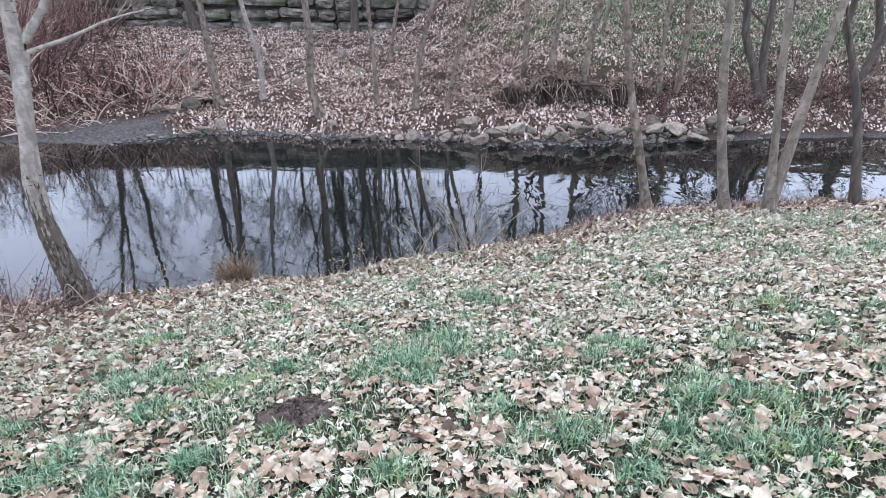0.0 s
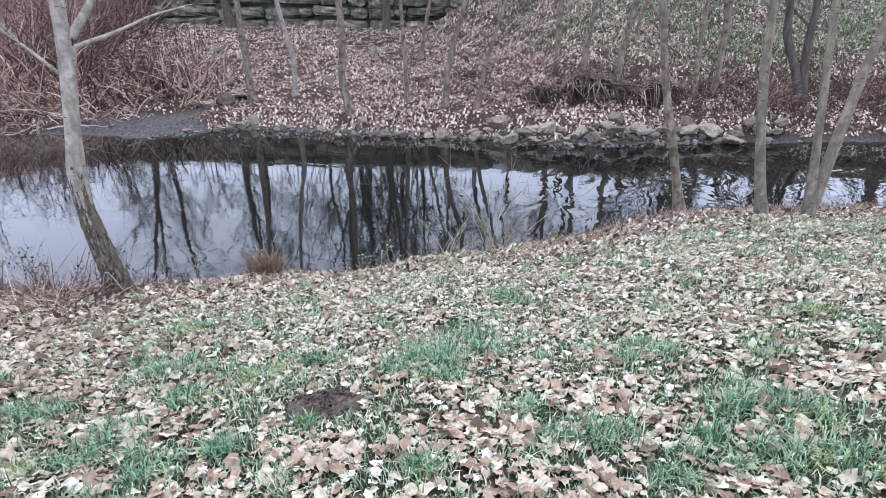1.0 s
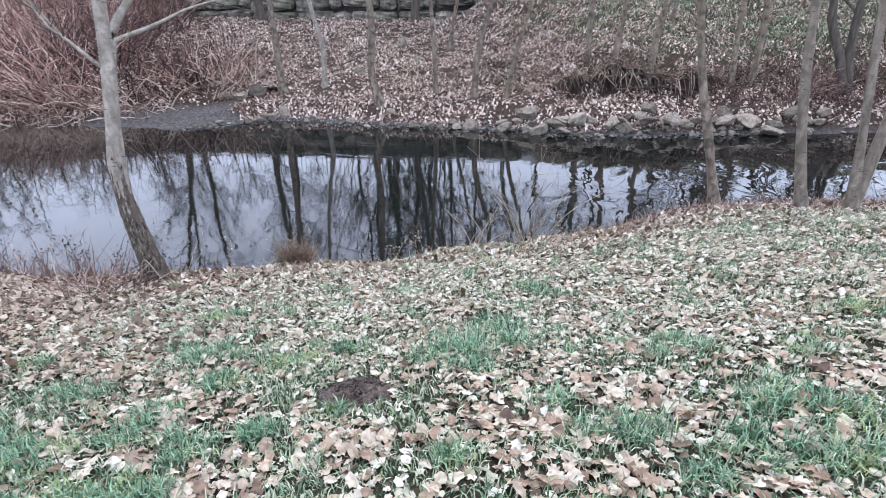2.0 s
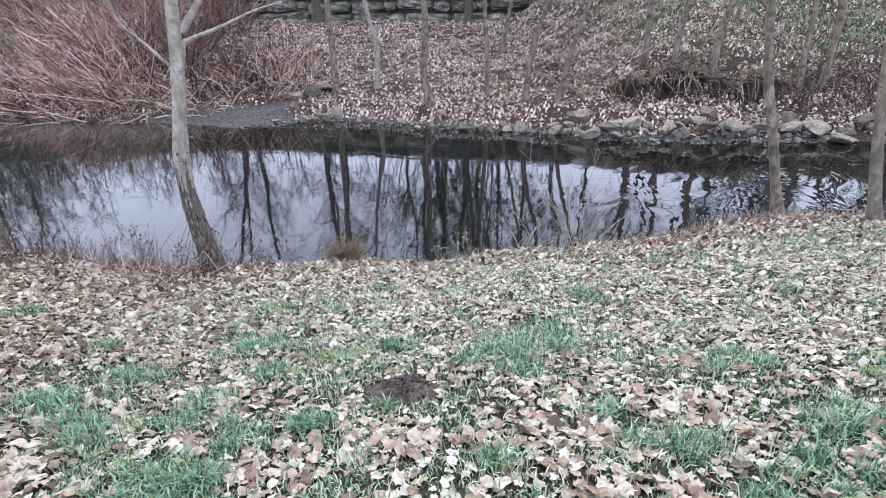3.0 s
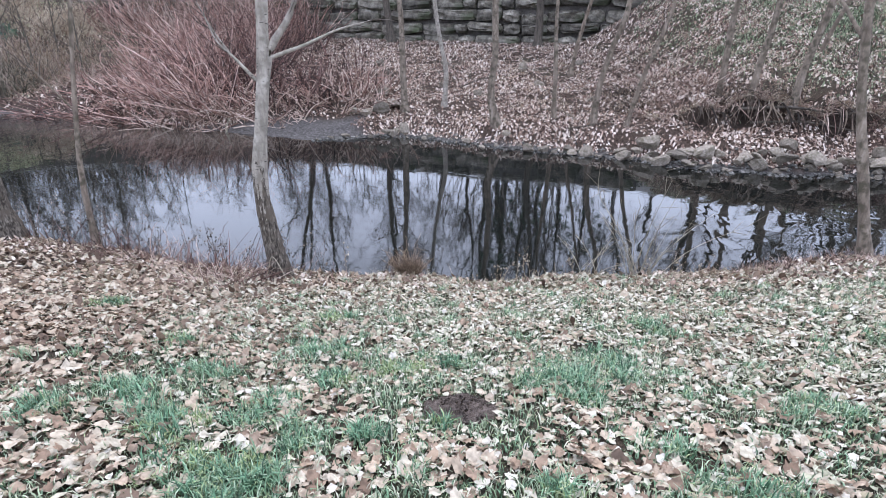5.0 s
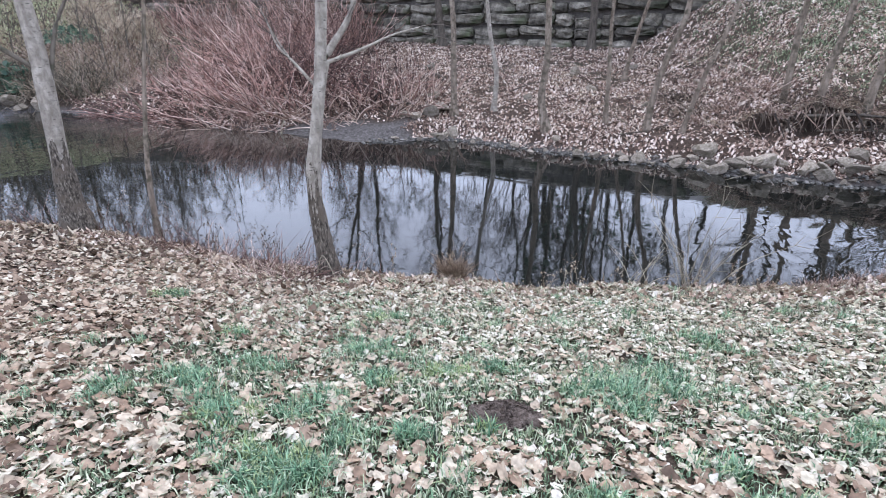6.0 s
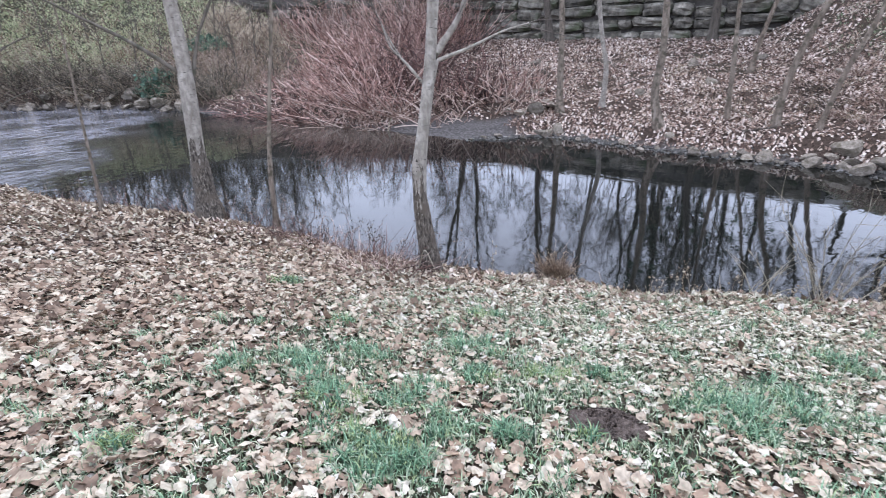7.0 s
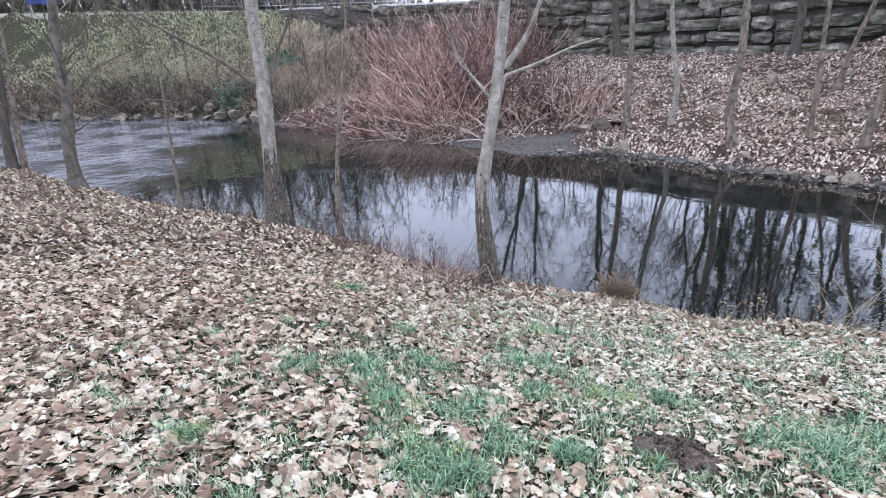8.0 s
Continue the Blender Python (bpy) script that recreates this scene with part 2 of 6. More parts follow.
def water_material():
    m = bpy.data.materials.new("slow_creek_water")
    m.use_nodes = True
    n, l = m.node_tree.nodes, m.node_tree.links
    p = n["Principled BSDF"]
    p.inputs["Roughness"].default_value, p.inputs["IOR"].default_value = 0.012, 1.54
    co = n.new("ShaderNodeTexCoord")

    def attr(name):
        a = n.new("ShaderNodeAttribute")
        a.attribute_name = name
        return a.outputs["Fac"]

    silt = n.new("ShaderNodeMix")
    silt.data_type = "RGBA"
    silt.inputs[6].default_value, silt.inputs[7].default_value = (0.006, 0.007, 0.006, 1), (0.046, 0.039, 0.032, 1)
    # pale base colour standing in for sky glints on the riffle
    sky_glint = n.new("ShaderNodeMix")
    sky_glint.data_type = "RGBA"
    sky_glint.inputs[7].default_value = (0.12, 0.12, 0.134, 1)
    cloudy = n.new("ShaderNodeMapRange")
    cloudy.inputs[3].default_value, cloudy.inputs[4].default_value = 0.012, 0.06
    l.new(attr("silt"), cloudy.inputs[0]), l.new(cloudy.outputs[0], p.inputs["Roughness"])
    l.new(attr("silt"), silt.inputs[0]), l.new(silt.outputs[2], sky_glint.inputs[6])
    l.new(attr("riffle"), sky_glint.inputs[0]), l.new(sky_glint.outputs[2], p.inputs["Base Color"])
    normal = None
    # small wrinkles, slow swell, and long streaks of the riffle
    for scale, detail, distance, turn, stretch, strength in ((1.5, 1, 0.0015, 0, (1.8, 1, 1), None), (9.0, 2, 0.00045, 0, (1.4, 1, 1), None), (1.1, 2.5, 0.024, 70, (1.6, 1, 1), "swell"), (2.0, 5, 0.27, 66, (1.3, 1, 1), "riffle")):
        mp, q, b = n.new("ShaderNodeMapping"), n.new("ShaderNodeTexNoise"), n.new("ShaderNodeBump")
        mp.vector_type = "TEXTURE"
        mp.inputs["Rotation"].default_value, mp.inputs["Scale"].default_value = (0, 0, radians(turn)), stretch
        q.inputs["Scale"].default_value, q.inputs["Detail"].default_value, q.inputs["Distortion"].default_value = scale, detail, 0.9
        b.inputs["Strength"].default_value, b.inputs["Distance"].default_value = 1.0, distance
        l.new(co.outputs["Object"], mp.inputs[0]), l.new(mp.outputs[0], q.inputs["Vector"]), l.new(q.outputs["Fac"], b.inputs["Height"])
        if strength:
            l.new(attr(strength), b.inputs["Strength"])
        if normal:
            l.new(normal, b.inputs["Normal"])
        normal = b.outputs[0]
    l.new(normal, p.inputs["Normal"])
    return m


M_GROUND, M_WATER = ground_material(), water_material()

# ---- lay of the land ----
# -- terrain
NEAR_X = (-400, -40, -25, -19, -12, -8.2, -4.5, -2.5, -1.2, -0.4, 0.9, 1.75, 2.8, 3.7, 5.6, 7.1, 14, 40, 400)
NEAR_Y = (-120, -8, 0.3, 3.4, 4.02, 4.85, 5.0, 5.45, 5.7, 6.2, 6.6, 7.1, 7.8, 8.05, 8.25, 8.35, 8.6, 9.3, 20)
FAR_X = (-400, -50, -36, -31, -28, -24.8, -22.8, -18, -13, -9.3, -7.8, -6.9, -6.2, -5, -3.2, 0, 1.6, 4.5, 7.6, 11.7, 30, 400)
FAR_Y = (-105, -2, 7, 9.8, 11.4, 12.3, 12.6, 12.8, 12.8, 12.4, 12.6, 13.2, 13.75, 13.7, 13.3, 13.1, 12.65, 12.95, 13.4, 13.8, 15, 26)
WALL_X = (-400, -60, -44, -40, -34, -27, -20, 1.6, 400)
WALL_Y = (-60, -10, 5, 13.5, 21.5, 25.2, 27.7, 27.7, 36)
WALL_Z = (6, 5.9, 5.8, 5.7, 5.5, 5.3, 5.15, 5.15, 5.4)


def wave(x, y, scale, seed=0.0):
    """Cheap smooth bumps from -1 to 1."""
    a, b = x / scale + seed, y / scale - 1.7 * seed
    return (np.sin(1.7 * a + 0.9 * b) + np.sin(-0.8 * a + 2.1 * b + 1.3) + np.sin(2.9 * a - 1.4 * b + 4.0) * 0.7
            + np.sin(1.1 * a + 3.3 * b + 2.2) * 0.6) / 3.3


def smooth(e0, e1, v):
    u = np.clip((v - e0) / (e1 - e0), 0, 1)
    return u * u * (3 - 2 * u)


def lip_y(x):
    """The line of the undercut lip on the far bank."""
    return 14.8 - 0.06 * (x - 2) + 0.17 * np.sin(2.3 * x + 1) + 0.11 * np.sin(5.1 * x) + 0.06 * np.sin(11.3 * x)


def bite(x):
    """How deep the bank is washed out below the lip, 0 to 1."""
    return smooth(0.9, 1.9, x) * smooth(5.8, 4.8, x) * (0.3 + 0.7 * smooth(-0.45, 0.25, wave(x, 0 * x, 0.42, 9)))


def ground_z(x, y):
    x, y = np.asarray(x, float), np.asarray(y, float)
    jag = 0.10 * wave(x, y, 0.55, 2) + 0.05 * wave(x, y, 0.2, 5)
    s = np.interp(x, NEAR_X, NEAR_Y) + jag - y                       # metres up the near bank
    f = y - np.interp(x, FAR_X, FAR_Y) + 1.5 * jag                   # metres up the far bank
    near = np.where(s < 0.25, 0.9 * s - 0.02, 0.205 + np.interp(s - 0.25, (0, 3, 6.3, 12, 60), (0, 0.78, 1.55, 2.3, 4)))
    near = near + smooth(0, 0.8, s) * (0.035 * wave(x, y, 0.9, 1) + 0.012 * wave(x, y, 0.22, 3))
    wy, wz = np.interp(x, WALL_X, WALL_Y), np.interp(x, WALL_X, WALL_Z)
    span = np.maximum(wy - np.interp(x, FAR_X, FAR_Y), 2)
    u = f / span
    foot = np.where(x < -40, wz - 0.04, np.interp(x, (-40, -36, -33.5, -31, -26, -22, 1), (5.66, 5.5, 5.25, 4.4, 2.9, 2.1, 1.95)))
    bank = 0.35 * smooth(0.1, 0.9, f) + (foot - 0.35) * np.clip(u, 0, 1) ** 1.05
    grassy = wz * np.clip(u, 0, 1.0) ** 0.8
    bank = bank + (grassy - bank) * smooth(-1.0, 5, x + 2.0 * smooth(0.45, 0.9, u))
    bank = bank + smooth(0.3, 2, f) * smooth(1.0, 0.85, u) * (0.10 * wave(x, y, 1.6, 4) + 0.05 * wave(x, y, 0.5, 6))
    lip = lip_y(x)
    bank = bank + 0.30 * bite(x) * (smooth(lip - 0.08, lip + 0.10, y) - smooth(lip - 1.5, lip - 0.3, y) * 0.5 * smooth(lip + 0.10, lip - 0.08, y)) * smooth(lip + 5, lip + 0.5, y)
    shelf = np.exp(-(((x + 9.5) / 3.2) ** 2)) * 0.25
    bank = bank - shelf * smooth(0, 1, f) * smooth(3, 1, f)
    back = wz + 0.02 * np.maximum(y - wy - 4, 0)
    far = np.where(f < 0, 0.28 * f, np.where(y > wy + 0.45, back, bank))
    bed = np.maximum(-0.8, np.maximum(np.where(s > -3, near, -9), np.where(f > -4, far, -9)))
    z = np.where(s >= 0, near, np.where(f >= 0, far, np.minimum(bed, -0.004)))
    return z
# -- end terrain


# ---- mesh helpers ----
class Geo:
    """Collects vertices and equal-sided faces."""
    def __init__(self):
        self.v, self.f, self.n = [], {3: [], 4: []}, 0

    def add(self, v, f):
        v, f = np.asarray(v, float).reshape(-1, 3), np.asarray(f, int)
        self.v.append(v), self.f[f.shape[1]].append(f + self.n)
        self.n += len(v)

    def mesh(self, name, material, smoothed=True):
        me = bpy.data.meshes.new(name)
        v = np.concatenate(self.v) if self.v else np.zeros((0, 3))
        tri = np.concatenate(self.f[3]) if self.f[3] else np.zeros((0, 3), int)
        quad = np.concatenate(self.f[4]) if self.f[4] else np.zeros((0, 4), int)
        me.vertices.add(len(v))
        me.vertices.foreach_set("co", v.ravel())
        me.loops.add(tri.size + quad.size)
        me.loops.foreach_set("vertex_index", np.concatenate([tri.ravel(), quad.ravel()]).astype(np.int32))
        me.polygons.add(len(tri) + len(quad))
        starts = np.concatenate([np.arange(len(tri)) * 3, tri.size + np.arange(len(quad)) * 4])
        me.polygons.foreach_set("loop_start", starts.astype(np.int32))
        me.polygons.foreach_set("use_smooth", np.full(len(starts), smoothed))
        me.update(calc_edges=True)
        me.materials.append(material)
        return me


def part(name, geo, material, parent=None, label="", smoothed=True):
    ob = new(name, geo.mesh(name, material, smoothed) if isinstance(geo, Geo) else geo)
    if parent:
        ob.parent = parent
    return tagged(ob, label)


def tube(geo, path, radii, sides=6, cap=True):
    """A tapering tube along a path."""
    path, radii = np.asarray(path, float), np.asarray(radii, float)
    n = len(path)
    d = np.gradient(path, axis=0)
    d /= np.linalg.norm(d, axis=1)[:, None] + 1e-9
    ref = np.where(np.abs(d[:, 2:3]) > 0.9, [[1.0, 0, 0]], [[0, 0, 1.0]])
    a = np.cross(d, ref)
    a /= np.linalg.norm(a, axis=1)[:, None] + 1e-9
    b = np.cross(d, a)
    ang = np.arange(sides) * 2 * math.pi / sides
    ring = path[:, None] + radii[:, None, None] * (a[:, None] * np.cos(ang)[None, :, None] + b[:, None] * np.sin(ang)[None, :, None])
    i, j = np.meshgrid(np.arange(n - 1), np.arange(sides), indexing="ij")
    k = (j + 1) % sides
    f = np.stack([i * sides + j, i * sides + k, (i + 1) * sides + k, (i + 1) * sides + j], -1).reshape(-1, 4)
    geo.add(ring.reshape(-1, 3), f)


def stems(geo, base, tip, radius, bend, sides=3, rings=4):
    """Many thin bent stems at once, each running out to a point: base and tip are n x 3."""
    n, full = len(base), rings - 1
    u = np.linspace(0, 1, rings)
    path = base[:, None] + (tip - base)[:, None] * u[None, :, None] + bend[:, None] * (u * (1 - u) * 4)[None, :, None]
    d = (tip - base) / (np.linalg.norm(tip - base, axis=1)[:, None] + 1e-9)
    a = np.cross(d, [[0.31, 0.73, 0.21]])
    a /= np.linalg.norm(a, axis=1)[:, None] + 1e-9
    b = np.cross(d, a)
    ang = np.arange(sides) * 2 * math.pi / sides
    r = 1.12 * radius[:, None] * (1 - 0.75 * u[:full])[None]
    ring = path[:, :full, None] + r[:, :, None, None] * (a[:, None, None] * np.cos(ang)[None, None, :, None] + b[:, None, None] * np.sin(ang)[None, None, :, None])
    v = np.concatenate([ring.reshape(n, full * sides, 3), path[:, -1:]], 1)
    each = full * sides + 1
    m, i, j = np.meshgrid(np.arange(n), np.arange(full - 1), np.arange(sides), indexing="ij")
    k, o = (j + 1) % sides, m * each
    f = np.stack([o + i * sides + j, o + i * sides + k, o + (i + 1) * sides + k, o + (i + 1) * sides + j], -1).reshape(-1, 4)
    m, j = np.meshgrid(np.arange(n), np.arange(sides), indexing="ij")
    o = m * each + (full - 1) * sides
    geo.f[3].append(np.stack([o + j, o + (j + 1) % sides, m * each + full * sides], -1).reshape(-1, 3) + geo.n)
    geo.add(v, f)


def spline(points, n):
    """Smooth path through points, n samples."""
    p = np.asarray(points, float)
    t = np.concatenate([[0], np.cumsum(np.linalg.norm(np.diff(p, axis=0), axis=1))])
    m = np.gradient(p, t, axis=0) if len(p) > 2 else np.repeat((p[1:] - p[:1]) / t[1], 2, 0)
    u = np.linspace(0, t[-1], n)
    i = np.clip(np.searchsorted(t, u, "right") - 1, 0, len(t) - 2)
    h = (t[i + 1] - t[i])[:, None]
    s = ((u - t[i]) / (t[i + 1] - t[i]))[:, None]
    return ((2 * s**3 - 3 * s**2 + 1) * p[i] + (s**3 - 2 * s**2 + s) * h * m[i] + (-2 * s**3 + 3 * s**2) * p[i + 1] + (s**3 - s**2) * h * m[i + 1])


# ---- ground and water ----
def stretched(lo, hi, step, reach, grow=1.25):
    mid = list(np.arange(lo, hi + step / 2, step))
    a, s = [], step
    x = lo
    while x > -reach:
        s *= grow
        x -= s
        a.append(x)
    b, s, x = [], step, mid[-1]
    while x < reach:
        s *= grow
        x += s
        b.append(x)
    return np.array(a[::-1] + mid + b)


# green tufts and drifts of large leaves: x, y, radius
UPSTREAM_TUFTS = [(-4.3, 2.94, 0.18), (-2.99, 2.46, 0.12), (-2.9, 1.42, 0.14), (-2.62, 1.74, 0.24), (-2.55, 0.59, 0.16), (-2.46, 2.09, 0.2), (-2.25, 1.56, 0.21), (-2.22, 3.35, 0.2), (-2.07, 1.46, 0.2), (-2.04, 2.69, 0.31), (-1.81, 1.75, 0.24), (-1.77, 1.24, 0.15), (-1.6, 2.33, 0.15), (-1.57, 1.15, 0.22), (-1.55, 1.31, 0.2), (-1.46, 1.6, 0.18), (-1.41, 1.32, 0.14), (-1.27, 2.53, 0.19), (-1.14, 1.74, 0.12), (-1.02, 2.74, 0.1), (-0.84, 1.95, 0.09)]
DOWNSTREAM_TUFTS = [(-0.35, 2.46, 0.2), (-0.33, 2.85, 0.23), (-0.2, 2.54, 0.21), (-0.19, 1.58, 0.08), (-0.07, 3, 0.32), (0.11, 2.73, 0.11), (0.22, 3.97, 0.2), (0.27, 2.03, 0.07), (0.41, 3.8, 0.14), (0.43, 1.84, 0.13), (0.66, 1.8, 0.14), (0.75, 1.54, 0.1), (1.02, 1.74, 0.17), (1.02, 2.64, 0.26), (1.22, 1.96, 0.16), (1.3, 1.64, 0.17), (1.34, 2.12, 0.13), (1.49, 1.59, 0.15), (1.51, 1.92, 0.22), (1.73, 2.64, 0.2), (2.24, 3.11, 0.18)]
GREEN_PATCHES = UPSTREAM_TUFTS + DOWNSTREAM_TUFTS
BARE_SPOTS = [(-0.15, 3.32, 0.24), (-3.5, 1.94, 0.26)]
LEAF_DRIFTS = [(-3.21, 0.33, 0.3), (-2.46, 1.06, 0.2), (-2.37, 0.71, 0.37), (-2.26, 1.17, 0.23), (-2.12, 1.68, 0.11), (-1.88, 0.97, 0.23), (-1.63, 2.06, 0.25), (-1.56, 1.9, 0.27), (-1.26, 1.41, 0.14), (-0.68, 1.61, 0.27), (-0.1, 2.09, 0.15), (-0.02, 1.84, 0.25), (0.15, 1.87, 0.23), (0.49, 1.5, 0.2), (0.6, 2.11, 0.25), (0.77, 1.99, 0.33), (1.09, 1.49, 0.22), (1.94, 2.31, 0.34), (1.99, 1.97, 0.17)]


def worn(x, y):
    """Bare trodden soil on the near bank, 0 to 1."""
    b = 0 * x
    for px, py, r in BARE_SPOTS:
        b = np.maximum(b, np.exp(-(((x - px) / r) ** 2 + ((y - py) / (0.7 * r)) ** 2) ** 1.5))
    return b


def grass_amount(x, y):
    """How grassy the ground is, 0 to 1."""
    s = np.interp(x, NEAR_X, NEAR_Y) - y
    f = y - np.interp(x, FAR_X, FAR_Y)
    g = 0.52 + 0.40 * wave(x, y, 0.5, 7) + 0.40 * wave(x, y, 0.17, 9)
    g = g * smooth(-4.6, -2.4, x - 0.12 * (y - 2)) * (0.35 + 0.65 * smooth(0.3, 1.6, s + 0.3 * np.minimum(x + 2.5, 3) - 1.15 * smooth(-0.3, 1.2, x)))
    for px, py, r in GREEN_PATCHES:
        g = np.maximum(g, 0.85 * np.exp(-((x - px) ** 2 + (y - py) ** 2) / (0.7 * r * r)))
    for px, py, r in LEAF_DRIFTS:
        g = g * (1 - 0.75 * np.exp(-((x - px) ** 2 + (1.6 * (y - py)) ** 2) / (0.8 * r * r)))
    far = np.clip(0.5 * wave(x, y, 1.1, 5), 0, 1) * smooth(4, 8, f) * smooth(-9, -6, x) + smooth(1.5, 5.5, x + 0.3 * (y - 17)) * smooth(1.0, 5, f) * (0.72 + 0.4 * wave(x, y, 1.5, 3)) + smooth(-28, -32, x) * smooth(1.5, 4.5, f) * np.clip(0.75 + 0.35 * wave(x, y, 1.7, 3), 0, 1)
    return np.clip(np.where(s > 0, g, np.where(f > 0, far, 0)), 0, 1)


def build_ground():
    gx, gy = stretched(-26, 13, 0.17, 900, 1.08), stretched(-1.5, 29.5, 0.17, 900)
    X, Y = np.meshgrid(gx, gy, indexing="ij")
    Z = ground_z(X, Y)
    geo = Geo()
    i, j = np.meshgrid(np.arange(len(gx) - 1), np.arange(len(gy) - 1), indexing="ij")
    w = len(gy)
    geo.add(np.stack([X, Y, Z], -1).reshape(-1, 3), np.stack([i * w + j, (i + 1) * w + j, (i + 1) * w + j + 1, i * w + j + 1], -1).reshape(-1, 4))
    ob = part("ground", geo, M_GROUND)
    me = ob.data
    x, y, z = X.ravel(), Y.ravel(), Z.ravel()
    a = me.attributes.new("grass", "FLOAT", "POINT")
    a.data.foreach_set("value", grass_amount(x, y).astype(np.float32))
    shore = y - np.interp(x, FAR_X, FAR_Y)
    bar = smooth(-12, -10, x) * smooth(-6.7, -7.5, x) * smooth(1.7, 1.2, shore) * (shore > -0.5) + smooth(-10, -12, x) * smooth(0.4, 0.2, shore) * (shore > -0.5)
    mud = np.clip(smooth(0.12, 0.02, z) + bar, 0, 1)
    a = me.attributes.new("bare", "FLOAT", "POINT")
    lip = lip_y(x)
    # exposed soil below the lip, darkened to carry the hollow's shade
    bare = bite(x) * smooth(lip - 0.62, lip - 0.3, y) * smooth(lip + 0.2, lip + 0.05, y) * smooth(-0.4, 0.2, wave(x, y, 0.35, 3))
    # soil blended darker under the red bushes, shade painted between the stems
    bare = np.maximum(bare, 0.35 * smooth(-21, -19, x) * smooth(-7.5, -9, x) * smooth(0.8, 1.6, shore) * smooth(9, 7, shore))
    bare = np.maximum(bare, 0.3 * worn(x, y))
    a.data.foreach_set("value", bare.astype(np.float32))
    a = me.attributes.new("mud", "FLOAT", "POINT")
    a.data.foreach_set("value", mud.astype(np.float32))
    return tagged(ob, "creek banks of dark soil, winter turf and leaf mould", "ground", kind="structure")


def build_water():
    gx, gy = stretched(-40, 14, 0.3, 500), stretched(2, 16, 0.3, 300)
    X, Y = np.meshgrid(gx, gy, indexing="ij")
    geo = Geo()
    i, j = np.meshgrid(np.arange(len(gx) - 1), np.arange(len(gy) - 1), indexing="ij")
    w = len(gy)
    geo.add(np.stack([X, Y, 0 * X], -1).reshape(-1, 3), np.stack([i * w + j, (i + 1) * w + j, (i + 1) * w + j + 1, i * w + j + 1], -1).reshape(-1, 4))
    ob = part("water", geo, M_WATER)
    x, y = X.ravel(), Y.ravel()
    shore = np.interp(x, FAR_X, FAR_Y) - y
    rough = smooth(0, 4.0, -13.0 - x - 1.0 * (y - 4) + 1.3 * wave(x, y, 1.2, 2)) + 0.10 * smooth(-15, -19, x) * smooth(3, 0.5, shore) + 0.002
    rough = rough * (0.3 + 0.7 * smooth(-0.5, 0.4, wave(x, y, 0.9, 7)))
    swell = 0.06 + 0.94 * smooth(-0.5, 3.0, x) + 0.45 * smooth(-11.5, -15.5, x + 0.3 * (y - 8)) + 0.25 * smooth(1.8, 0.4, shore) * smooth(-7, -5, x)
    silt = smooth(-20, -17, x) * smooth(-7.5, -11.5, x) * smooth(2.7, 1.3, shore + 0.5 * wave(x, y, 1.3, 4))
    rough = rough + 0.02 * silt
    for name, value in (("riffle", np.clip(rough, 0, 1)), ("swell", swell), ("silt", silt)):
        a = ob.data.attributes.new(name, "FLOAT", "POINT")
        a.data.foreach_set("value", value.astype(np.float32))
    return tagged(ob, "dark slow creek water mirroring bare trees and sky", "water", kind="structure")


build_ground()
build_water()

